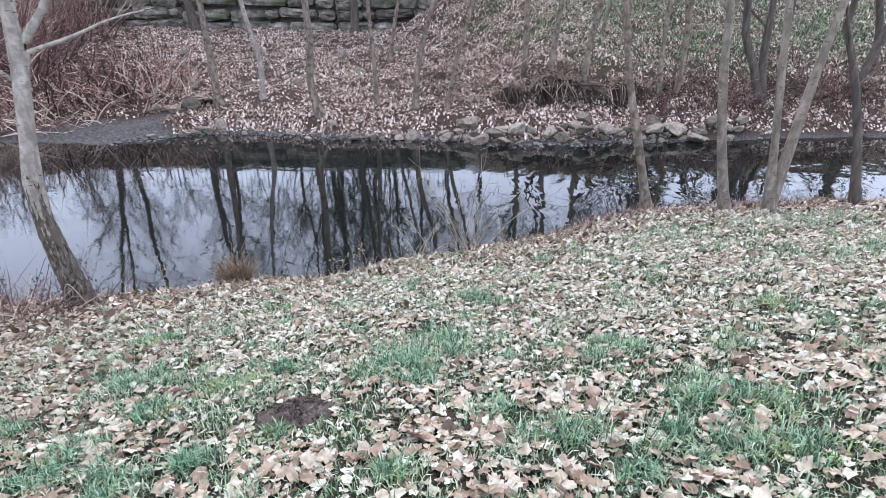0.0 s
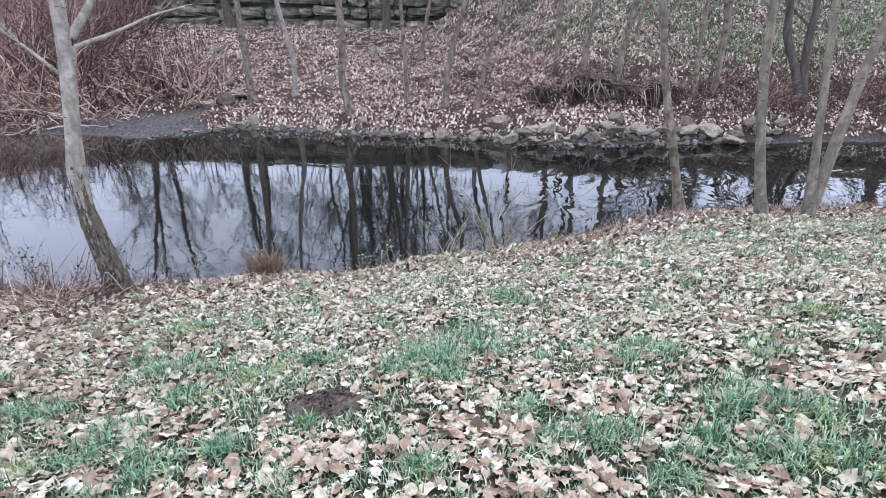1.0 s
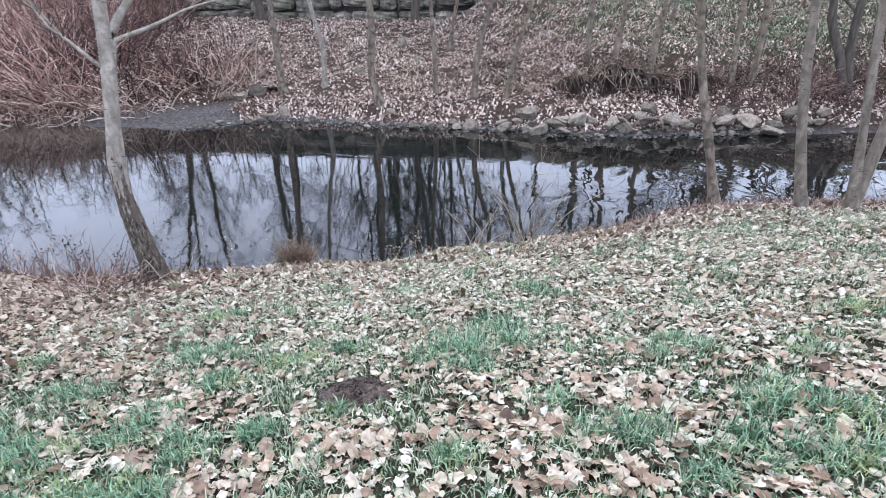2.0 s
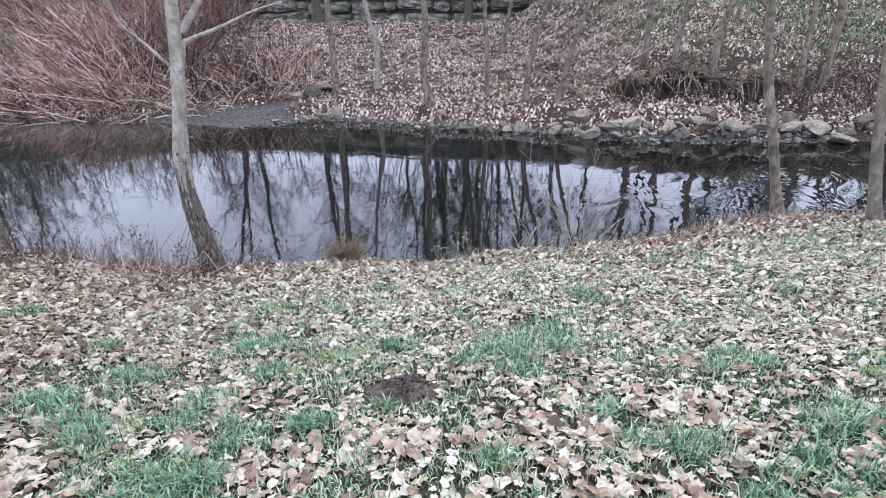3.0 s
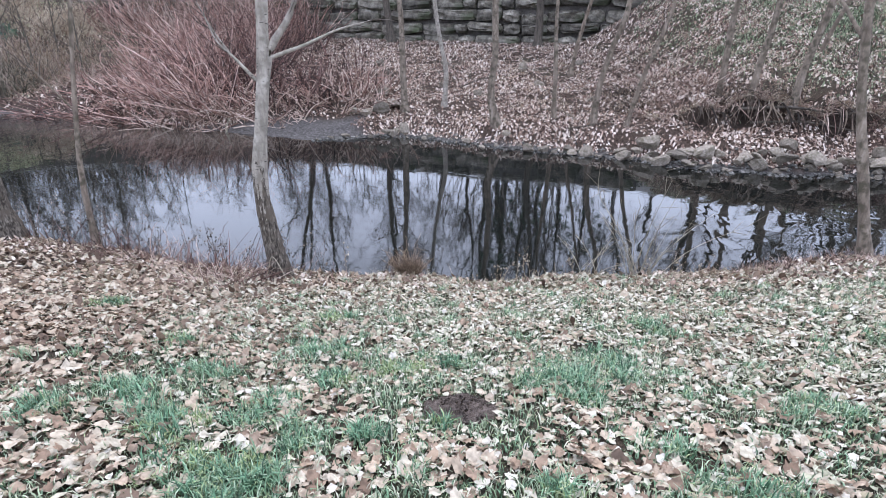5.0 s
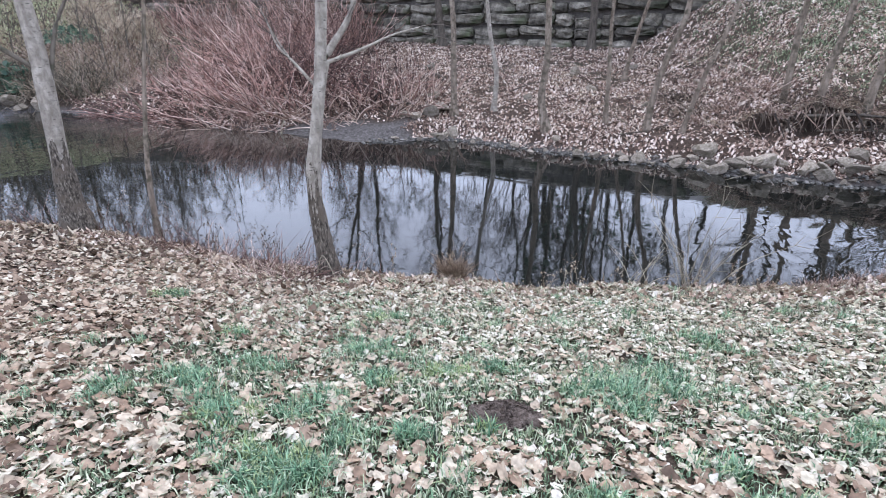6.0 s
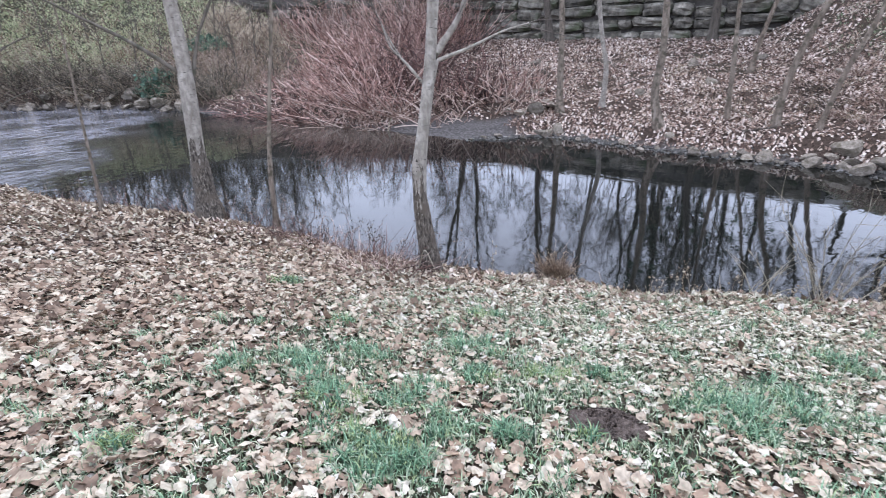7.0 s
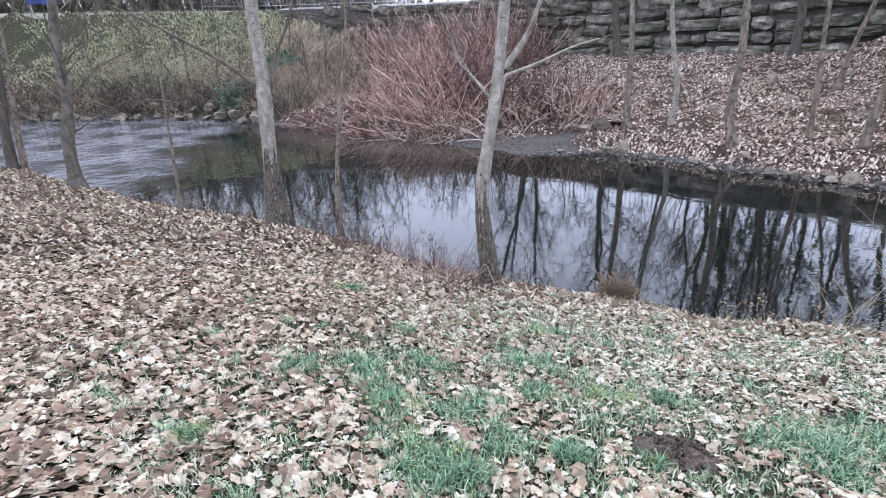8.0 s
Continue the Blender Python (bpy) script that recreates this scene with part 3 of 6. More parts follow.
# ---- trees ----
def grow(trunk_path, radius, height, rng, hmin, limbs, twigs, spread=0.5, droop=0.0, fine=3, low=1.0, slim=1.0, twig=1.0):
    """Extends a trunk to its height and gives its limbs and twigs. Returns trunk path, radii, limb paths, twig arrays."""
    p = [np.array(q, float) for q in trunk_path]
    d = p[-1] - p[0]
    d /= np.linalg.norm(d)
    while p[-1][2] - p[0][2] < height:
        d = d + np.array([rng.normal(0, 0.07), rng.normal(0, 0.07), 0.12])
        d /= np.linalg.norm(d)
        p.append(p[-1] + d * 1.0)
    path = spline(p, max(14, int(height * 3.2)))
    u = np.clip((path[:, 2] - path[0, 2]) / height, 0, 1)
    radii = radius * (1.0 - 0.86 * u ** 0.85)
    radii = radii * (1 + 0.55 * np.exp(-(path[:, 2] - path[0, 2]) / 0.22))
    limb_list, tb, tt, tr, td = [], [], [], [], []
    for k in range(limbs):
        h = hmin + (height - hmin) * ((k + rng.uniform(0.1, 0.9)) / limbs) ** low * 0.96
        i = int(np.argmin(np.abs(path[:, 2] - path[0, 2] - h)))
        o, r0 = path[i], radii[i]
        az, up = rng.uniform(0, 2 * math.pi), rng.uniform(0.6, 1.5)
        way = np.array([math.cos(az), math.sin(az), up])
        way /= np.linalg.norm(way)
        length = (height - h) * rng.uniform(0.35, 0.6) * spread * 2 + 0.7
        pts = [o]
        w = way.copy()
        for s in range(5):
            pts.append(pts[-1] + w * length / 5)
            w = w + np.array([rng.normal(0, 0.13), rng.normal(0, 0.13), 0.06 - droop])
            w /= np.linalg.norm(w)
        lp = spline(pts, 10)
        limb_list.append((lp, slim * min(r0 * 0.55, 0.012 * length + 0.012) * (1 - 0.85 * np.linspace(0, 1, 10))))
        for q in range(twigs):
            v = rng.uniform(0.15, 1.0)
            b = lp[int(v * 9)]
            wd = w * 0.5 + rng.normal(0, 0.6, 3) + np.array([0, 0, 0.35 - droop])
            wd /= np.linalg.norm(wd)
            ln = length * rng.uniform(0.15, 0.45) + 0.15
            tb.append(b), tt.append(b + wd * ln), tr.append(twig * (0.006 + 0.0026 * ln)), td.append(rng.normal(0, 0.05 * ln, 3))
            for e in range(fine):
                c = b + wd * ln * rng.uniform(0.3, 0.95)
                w3 = wd + rng.normal(0, 0.6, 3)
                w3 /= np.linalg.norm(w3)
                tb.append(c), tt.append(c + w3 * ln * rng.uniform(0.3, 0.6)), tr.append(0.005 * twig), td.append(rng.normal(0, 0.03 * ln, 3))
    return path, radii, limb_list, (tb, tt, tr, td)


def tree(label, trunk_path, radius, height, seed, bark, hmin=2.5, limbs=6, twigs=14, extra=(), spread=0.5, group="", sides=12, fine=3, low=1.0, rings=3, foot=0.0, slim=1.0, twig=1.0):
    rng = np.random.RandomState(seed)
    base = Vector(trunk_path[0])
    root = tagged(new("tree"), label, "tree", group)
    root.location = base
    o = np.array(base)
    path, radii, limb_list, tw = grow(trunk_path, radius, height, rng, hmin, limbs, twigs, spread, 0.0, fine, low, slim, twig)
    path = np.vstack([path[0] - (path[1] - path[0]) / max(1e-6, np.linalg.norm(path[1] - path[0])) * 0.25, path])
    radii = np.concatenate([[radii[0] * 1.05], radii])
    radii = radii * (1 + 0.05 * rng.normal(size=len(radii)))
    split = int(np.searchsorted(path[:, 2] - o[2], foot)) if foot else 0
    g = Geo()
    tube(g, path - o, radii, sides)
    part("trunk", g, bark, root)
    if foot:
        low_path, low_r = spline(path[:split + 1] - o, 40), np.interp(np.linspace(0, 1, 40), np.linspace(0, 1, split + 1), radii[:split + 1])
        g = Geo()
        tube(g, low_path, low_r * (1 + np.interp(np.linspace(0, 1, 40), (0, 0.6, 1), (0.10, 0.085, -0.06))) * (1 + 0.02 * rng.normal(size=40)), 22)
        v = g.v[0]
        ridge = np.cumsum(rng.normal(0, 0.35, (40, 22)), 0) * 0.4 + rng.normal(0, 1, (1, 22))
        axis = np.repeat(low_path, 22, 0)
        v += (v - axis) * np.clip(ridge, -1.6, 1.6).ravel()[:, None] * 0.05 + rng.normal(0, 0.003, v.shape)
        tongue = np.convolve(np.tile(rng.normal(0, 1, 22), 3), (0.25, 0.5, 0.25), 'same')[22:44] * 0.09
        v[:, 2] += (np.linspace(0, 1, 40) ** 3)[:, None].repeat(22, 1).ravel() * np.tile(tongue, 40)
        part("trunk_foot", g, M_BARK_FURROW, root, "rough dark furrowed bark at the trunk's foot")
    for pts, r0, *skin in extra:
        lp = spline(pts, 14)
        g = Geo()
        tube(g, lp - o, r0 * (1 - 0.75 * np.linspace(0, 1, 14)), 7)
        limb = part("limb", g, skin[0] if skin else bark, root)
        for q in range(6):
            b = lp[rng.randint(5, 14)] - o
            wd = ((lp[-1] - lp[0]) / np.linalg.norm(lp[-1] - lp[0]) + rng.normal(0, 0.5, 3)) * rng.uniform(0.15, 0.5)
            g = Geo()
            tube(g, spline([b, b + 0.5 * wd + rng.normal(0, 0.03, 3), b + wd], 6), [0.005, 0.0045, 0.004, 0.003, 0.002, 0.0012], 4)
            part("twig", g, M_TWIG, limb)
    for lp, lr in limb_list:
        g = Geo()
        tube(g, lp - o, lr, 5)
        part("limb", g, bark, root)
    if tw[0]:
        g = Geo()
        stems(g, np.array(tw[0]) - o, np.array(tw[1]) - o, np.array(tw[2]), np.array(tw[3]), 3, rings)
        tagged(part("crown", g, M_TWIG, root), kind="stuff")
    return root


def near_tree(k, label, r, h, bark, pts, extra):
    right = pts[0][0] > 0
    tree(label, pts, r * (0.82 if right else 1), h, 20 + k, bark, hmin=2.4 if right else (1.7 if k == 3 else 3.4), limbs=7 if right else (12 if k == 3 else 7), twigs=5 if right else 8, extra=extra,
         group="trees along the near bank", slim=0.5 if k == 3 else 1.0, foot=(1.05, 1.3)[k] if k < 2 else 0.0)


near_tree(0, "pale-barked young poplar with a bowed foot at the water's edge", 0.09, 8.5, M_BARK_PALE,
     [(-3.70, 4.66, 0.24), (-3.75, 4.62, 0.81), (-3.78, 4.60, 1.46), (-3.71, 4.65, 2.04), (-3.64, 4.71, 2.57), (-3.60, 4.74, 3.07)],
     [([(-3.63, 4.71, 2.50), (-3.57, 4.76, 2.77), (-3.40, 4.89, 3.07), (-3.2, 5.0, 3.7)], 0.05),
      ([(-3.58, 4.76, 2.70), (-3.29, 4.97, 2.82), (-3.02, 5.18, 2.96), (-2.74, 5.40, 3.05)], 0.022),
      ([(-3.70, 4.66, 2.49), (-3.86, 4.53, 2.74), (-3.94, 4.48, 2.84), (-4.01, 4.42, 3.08)], 0.02),
      ([(-3.86, 4.53, 2.74), (-3.98, 4.48, 2.95), (-4.1, 4.4, 3.3)], 0.012)])
near_tree(1, "pale-barked poplar leaning over the bank", 0.14, 9.5, M_BARK_PALE,
     [(-7.96, 4.43, 0.25), (-7.95, 4.45, 1.28), (-7.92, 4.50, 2.13), (-7.90, 4.53, 2.76), (-7.90, 4.53, 3.50)],
     [([(-7.94, 4.46, 2.54), (-8.21, 4.00, 2.99), (-8.44, 3.60, 3.29), (-8.64, 3.26, 3.54), (-8.84, 2.92, 3.74)], 0.034, M_BARK_MID),
      ([(-7.88, 4.58, 2.36), (-7.76, 4.77, 3.05), (-7.64, 4.98, 3.49), (-7.5, 5.1, 4.1)], 0.034, M_BARK_MID)])
near_tree(2, "slim grey sapling at the water's edge", 0.045, 5.5, M_BARK_GREY, [(-6.85, 4.85, 0.1), (-6.85, 4.9, 1.05), (-6.75, 5.06, 2.28), (-6.63, 5.23, 3.4)],
     [([(-6.8, 5.0, 2.0), (-6.95, 4.75, 2.5), (-7.1, 4.6, 2.9)], 0.012)])
near_tree(3, "dark grey tree with spreading low boughs on the bank", 0.155, 9.0, M_BARK_MID,
     [(-14.51, 3.32, 0.2), (-14.49, 3.40, 1.34), (-14.44, 3.60, 2.18), (-14.42, 3.68, 3.23), (-14.38, 3.84, 4.22)],
     [([(-14.46, 3.55, 1.5), (-13.9, 4.3, 2.0), (-13.1, 5.4, 2.3)], 0.018), ([(-14.46, 3.55, 1.45), (-15.0, 2.8, 2.0), (-15.6, 2.0, 2.9)], 0.016), ([(-14.45, 3.6, 2.1), (-15.0, 3.0, 3.0), (-15.4, 2.6, 4.0)], 0.024), ([(-14.45, 3.6, 2.2), (-13.9, 4.3, 2.9), (-13.2, 5.1, 3.3)], 0.024),
      ([(-14.4, 3.7, 2.9), (-13.9, 4.2, 3.6), (-13.5, 4.7, 4.4)], 0.02)])
near_tree(4, "dark tree trunk beside the riffle", 0.14, 9.0, M_BARK_DARK, [(-19.0, 3.02, 0.1), (-18.98, 3.14, 1.3), (-18.94, 3.37, 2.5)], [])
near_tree(5, "thin grey trunk beside the riffle", 0.09, 7.0, M_BARK_GREY, [(-18.95, 3.27, 0.02), (-18.93, 3.37, 1.06), (-18.91, 3.51, 2.15)], [])
near_tree(6, "very thin bare sapling on the leafy bank", 0.03, 4.5, M_BARK_GREY, [(-9.68, 3.58, 0.38), (-9.65, 3.65, 1.50), (-9.63, 3.70, 2.34), (-9.61, 3.76, 3.38)], [])
near_tree(7, "slim grey-barked tree at the foot of the bank", 0.09, 8.5, M_BARK_GREY, [(3.28, 7.92, 0.08), (3.0, 8.05, 1.19), (2.78, 8.15, 2.02), (2.57, 8.23, 3.16)], [])
near_tree(8, "slim pale-grey tree at the foot of the bank", 0.088, 8.5, M_BARK_FAWN, [(4.16, 7.27, 0.3), (3.94, 7.40, 1.36), (3.77, 7.49, 2.48), (3.71, 7.53, 3.16)], [])
near_tree(9, "pale straight trunk of a twin-stemmed tree", 0.075, 8.5, M_BARK_FAWN, [(4.59, 6.96, 0.43), (4.47, 7.04, 1.44), (4.35, 7.12, 2.38), (4.26, 7.18, 3.16)],
     [([(4.60, 6.97, 0.46), (4.78, 7.15, 1.55), (4.95, 7.31, 2.43), (5.12, 7.4, 3.4), (5.2, 7.5, 5.0)], 0.085)])
near_tree(10, "dark grey tree on the grassy bank", 0.08, 9.0, M_BARK_DARK, [(6.33, 7.61, 0.3), (6.06, 7.83, 1.68), (5.85, 8.01, 2.45), (5.70, 8.14, 2.96), (5.75, 8.09, 3.4)],
     [([(5.85, 8.0, 2.4), (5.6, 8.0, 3.0), (5.3, 8.0, 3.8)], 0.03)])


def far_tree(k, r, pts, h, bark):
    tall = "tall dark tree at the foot of the stone wall" if h > 13 else "slender bare tree on the leafy far bank"
    tree(tall, pts, r, h, 60 + k, bark, hmin=2.0 if pts[0][0] > 4 else 3.2, limbs=9 if pts[0][0] > 4 else 11, twigs=9, slim=0.75, group="trees on the far bank", spread=0.42, sides=9)


far_tree(0, 0.105, [(-6.35, 15.11, 0.42), (-6.37, 15.10, 1.48), (-6.38, 15.10, 2.48), (-6.40, 15.09, 3.16)], 12, M_BARK_GREY)
far_tree(1, 0.078, [(-5.33, 15.84, 0.5), (-5.29, 15.85, 1.71), (-5.45, 15.80, 2.46), (-5.56, 15.76, 3.16)], 11, M_BARK_PALE)
far_tree(2, 0.105, [(-3.27, 14.10, 0.38), (-3.45, 14.06, 1.19), (-3.38, 14.07, 2.14), (-3.41, 14.07, 3.17)], 12, M_BARK_GREY)
far_tree(3, 0.085, [(-0.78, 14.50, 0.44), (-0.72, 14.50, 1.43), (-0.51, 14.51, 2.40), (-0.27, 14.53, 3.18)], 11, M_BARK_GREY)
far_tree(4, 0.065, [(-1.85, 14.87, 0.5), (-1.89, 14.87, 1.67), (-1.98, 14.85, 3.18)], 10, M_BARK_GREY)
far_tree(5, 0.064, [(0.06, 14.43, 0.45), (0.27, 14.43, 1.59), (0.71, 14.43, 3.19)], 9, M_BARK_GREY)
far_tree(6, 0.08, [(-2.03, 20.63, 1.1), (-1.89, 20.64, 2.10), (-1.65, 20.67, 3.21)], 11, M_BARK_GREY)
far_tree(7, 0.092, [(2.30, 15.93, 0.75), (2.31, 15.93, 1.75), (2.29, 15.93, 3.21)], 11, M_BARK_GREY)
far_tree(8, 0.09, [(2.91, 15.13, 0.7), (2.93, 15.13, 1.82), (3.05, 15.10, 3.21)], 12, M_BARK_GREY)
far_tree(9, 0.10, [(3.78, 14.79, 0.7), (3.80, 14.79, 1.85), (3.98, 14.74, 3.21)], 12, M_BARK_GREY)
far_tree(10, 0.072, [(5.78, 14.50, 0.6), (5.68, 14.54, 1.88), (5.65, 14.55, 3.22)], 10, M_BARK_GREY)
far_tree(11, 0.074, [(6.35, 14.85, 0.7), (6.38, 14.84, 2.14), (6.32, 14.86, 3.22)], 10, M_BARK_GREY)
far_tree(12, 0.12, [(8.66, 14.79, 0.5), (8.38, 14.96, 1.58), (8.04, 15.15, 2.41), (7.94, 15.21, 3.23)], 12, M_BARK_DARK)
far_tree(13, 0.115, [(8.80, 14.86, 0.5), (8.56, 14.96, 1.86), (8.49, 15.01, 3.23)], 12, M_BARK_DARK)
far_tree(14, 0.09, [(10.2, 16.4, 0.9), (10.0, 16.5, 2.0), (9.9, 16.5, 3.3)], 11, M_BARK_DARK)
far_tree(15, 0.11, [(11.6, 15.4, 0.6), (11.9, 15.5, 2.0), (12.3, 15.6, 3.4)], 11, M_BARK_DARK)
far_tree(16, 0.08, [(7.4, 17.6, 1.3), (7.5, 17.6, 2.4), (7.3, 17.6, 3.6)], 10, M_BARK_GREY)
far_tree(17, 0.10, [(9.2, 19.0, 1.8), (9.5, 19.0, 3.0), (9.9, 19.1, 4.3)], 11, M_BARK_GREY)
far_tree(18, 0.12, [(13.2, 17.0, 1.0), (13.0, 17.0, 2.4), (12.6, 17.1, 3.8)], 11, M_BARK_DARK)
far_tree(19, 0.07, [(4.9, 18.2, 1.4), (5.1, 18.2, 2.6), (5.4, 18.2, 3.8)], 9, M_BARK_GREY)
far_tree(20, 0.20, [(-4.2, 26.6, 1.8), (-4.2, 26.6, 3.24), (-4.25, 26.5, 5)], 15, M_BARK_DARK)
far_tree(21, 0.18, [(-16.9, 26.9, 1.95), (-17.1, 26.85, 4.95)], 15, M_BARK_DARK)
far_tree(22, 0.20, [(-11.8, 26.9, 1.9), (-12.1, 26.8, 4.58)], 15, M_BARK_DARK)

# Trees beyond the fence and along the lane, mirrored in the creek.
def back_tree(k, x, y, h, r, lean=0.0, bushy=False):
    z = float(ground_z(x, y))
    wob = 0.18 * math.sin(2.3 * k)
    limbs, twigs, spread, thick = (22, 20, 0.36, 2.4) if bushy else (18, 20, 0.26, 1.7)
    if h < 8:
        limbs, twigs, spread, thick = 13, 7, 0.75, 1.7
    tree("tall bare tree on the high ground behind the wall" if h > 8 else "low bare tree with lacy twigs behind the railing",
         [(x, y, z - 0.05), (x + 0.3 * lean + wob, y, z + 0.16 * h), (x + 0.62 * lean - wob, y + 0.1, z + 0.34 * h), (x + lean, y + 0.1, z + 0.55 * h)],
         r, h, 100 + k, M_BARK_DARK, hmin=0.8 if bushy else 1.2, limbs=limbs, twigs=twigs, group="trees behind the wall", spread=spread, sides=8, fine=4, low=1.25, rings=2, slim=0.5, twig=thick)


# behind the wall: x, depth, height, trunk radius, lean
upstream = [(-19.2, 30, 15, 0.13, -1.0), (-18.3, 30, 16, 0.17, 0.3), (-13.3, 30, 14, 0.12, -0.3), (-12.4, 30, 14, 0.14, -0.2), (-10.0, 30, 13, 0.10, -0.9), (-8.5, 30.5, 15, 0.10, 0.3),
                          (-7.5, 29.8, 15, 0.15, 0.3), (-6.7, 30.6, 16, 0.2, 0.5), (-6.0, 29.8, 16, 0.22, -0.3), (-5.0, 30, 15, 0.17, 0.1), (-4.0, 31, 15, 0.15, -0.4), (-2.9, 30, 14, 0.11, 0.2), (-1.6, 30.5, 14, 0.13, 0.5)]
downstream = [(0.2, 29.6, 13, 0.13, 0.8), (2.0, 31, 13, 0.12, 0.4), (4.2, 29, 14, 0.14, -0.5), (5.5, 31, 14, 0.13, 0.3), (7.2, 28.5, 14, 0.19, 0.2), (8.6, 30, 14, 0.14, 0.9), (9.9, 27, 13, 0.15, 1.6),
                          (11.4, 29, 14, 0.17, 2.4), (10.6, 30.5, 13, 0.12, 1.5), (13.0, 27.6, 13, 0.16, 2.2), (14.5, 26, 13, 0.17, 2.6), (16.5, 28, 13, 0.16, 2.0), (19.5, 26, 13, 0.16, 1.5)]
for k, spot in enumerate(upstream + downstream):
    back_tree(k, *spot)
# along the bend of the footpath
low_trees = [(-23.5, 33, 4.4, 0.06, 0.2), (-22.0, 31, 4.0, 0.06, 0.1), (-20.6, 30, 3.7, 0.05, -0.2), (-21.2, 34, 5.2, 0.07, 0.2), (-16.8, 31, 4.0, 0.06, 0.2), (-15.4, 30, 3.6, 0.05, -0.1), (-14.4, 32, 4.4, 0.06, 0.1), (-11.4, 31, 3.6, 0.05, 0.2), (-26.5, 31.5, 4.8, 0.07, -0.3), (-29.5, 33, 5.4, 0.08, 0.2), (-33, 31, 6.4, 0.09, 0.3)]
tall_trees = [(-36.5, 29.5, 10, 0.15, -0.4), (-38.5, 28, 13.5, 0.16, 0.4), (-41, 25.5, 14, 0.18, -0.3), (-43, 22.5, 14, 0.18, 0.5),
                          (-45.5, 19.5, 13.5, 0.17, 0.0), (-47.5, 16, 13, 0.18, 0.4), (-50, 12, 13, 0.2, -0.4), (-51, 8, 13, 0.2, 0.3), (-53, 4, 13, 0.2, 0.0), (-55, -1, 13, 0.2, 0.2)]
for k, spot in enumerate(low_trees + tall_trees):
    back_tree(40 + k, *spot, bushy=True)


# ---- retaining wall, lane and fence ----
def rough_block(rng, sx, sy, sz):
    bm = bmesh.new()
    bmesh.ops.create_cube(bm, size=1)
    bmesh.ops.subdivide_edges(bm, edges=bm.edges[:], cuts=2, use_grid_fill=True)
    for v in bm.verts:
        q = v.co * 2
        edge = sum(abs(c) > 0.9 for c in q)
        v.co *= 1 - 0.07 * max(0, edge - 1)
        v.co.x, v.co.y, v.co.z = v.co.x * sx, v.co.y * sy, v.co.z * sz
        v.co += Vector([rng.normal(0, 0.03), rng.normal(0, 0.06), rng.normal(0, 0.03)])
    me = bpy.data.meshes.new("stone_block")
    bm.to_mesh(me)
    bm.free()
    me.materials.append(M_BLOCK)
    return me


def wall_point(d):
    """A point on the wall's line, d metres from its end, with its direction."""
    pts = [(1.2, 27.7), (-20, 27.7), (-27, 25.2), (-34, 21.5), (-38, 16.17)]
    for a, b in zip(pts, pts[1:]):
        ln = math.dist(a, b)
        if d <= ln or b == pts[-1]:
            u = d / ln
            return a[0] + (b[0] - a[0]) * u, a[1] + (b[1] - a[1]) * u, math.atan2(b[1] - a[1], b[0] - a[0])
        d -= ln


def build_wall():
    rng = np.random.RandomState(5)
    g = Geo()
    n = 70
    for k in range(n):
        d0, d1 = 36.5 * k / n, 36.5 * (k + 1) / n
        (xa, ya, _), (xb, yb, _) = wall_point(d0), wall_point(d1)
        za, zb = [float(np.interp(v, WALL_X, WALL_Z)) for v in (xa, xb)]
        v = [(xa, ya + 0.10, 1.2), (xb, yb + 0.10, 1.2), (xb, yb + 0.6, 1.2), (xa, ya + 0.6, 1.2), (xa, ya + 0.10, za - 0.08), (xb, yb + 0.10, zb - 0.08), (xb, yb + 0.6, zb - 0.08), (xa, ya + 0.6, za - 0.08)]
        g.add(v, [(0, 1, 5, 4), (1, 2, 6, 5), (2, 3, 7, 6), (3, 0, 4, 7), (4, 5, 6, 7)])
    wall = tagged(part("wall_north", g, M_MUD, smoothed=False), "dry-laid retaining wall of dark mossy stone blocks", "wall", kind="structure")
    meshes = {}
    for course in range(6):
        d = rng.uniform(0, 0.8)
        while d < 35.5:
            ln = rng.choice([0.6, 0.9, 1.3, 1.8, 2.3])
            x, y, a = wall_point(d + ln / 2)
            top = float(np.interp(x, WALL_X, WALL_Z))
            h = (top - 1.75) / 6
            key = (ln, rng.randint(3))
            if key not in meshes:
                meshes[key] = rough_block(rng, ln * 0.97, 0.6, rng.choice([0.40, 0.47, 0.54]))
            b = part("stone_block", meshes[key], None, wall)
            b.matrix_basis = pose(x, y - 0.05 + 0.06 * course + rng.normal(0, 0.11), 1.75 + h * (course + 0.5) + rng.normal(0, 0.04) + 0.10 * float(wave(x, 2.0 * course, 2.2, 3)), rng.normal(0, 3), rng.normal(0, 2), math.degrees(a) + rng.normal(0, 1.5))
            d += ln
    return wall


build_wall()


def build_lane():
    g = Geo()
    xs = np.linspace(2.2, -60, 90)
    ys, zs = np.interp(xs, WALL_X, WALL_Y), np.interp(xs, WALL_X, WALL_Z)
    for k in range(len(xs) - 1):
        a, b = (xs[k], ys[k], zs[k]), (xs[k + 1], ys[k + 1], zs[k + 1])
        v = []
        for p in (a, b):
            for dy, dz in ((0.28, -0.3), (0.28, 0.05), (2.2, 0.05), (2.2, -0.3)):
                v.append((p[0] - 0.35 * dy * (p[0] < -22), p[1] + dy * (0.6 if p[0] < -24 else 1), p[2] + dz - 0.12 * (p[0] < -33)))
        g.add(v, [(0, 1, 5, 4), (1, 2, 6, 5), (2, 3, 7, 6)])
    return tagged(part("pavement", g, M_PATH, smoothed=False), "pale concrete footpath along the top of the wall", "footpath", kind="structure")


build_lane()


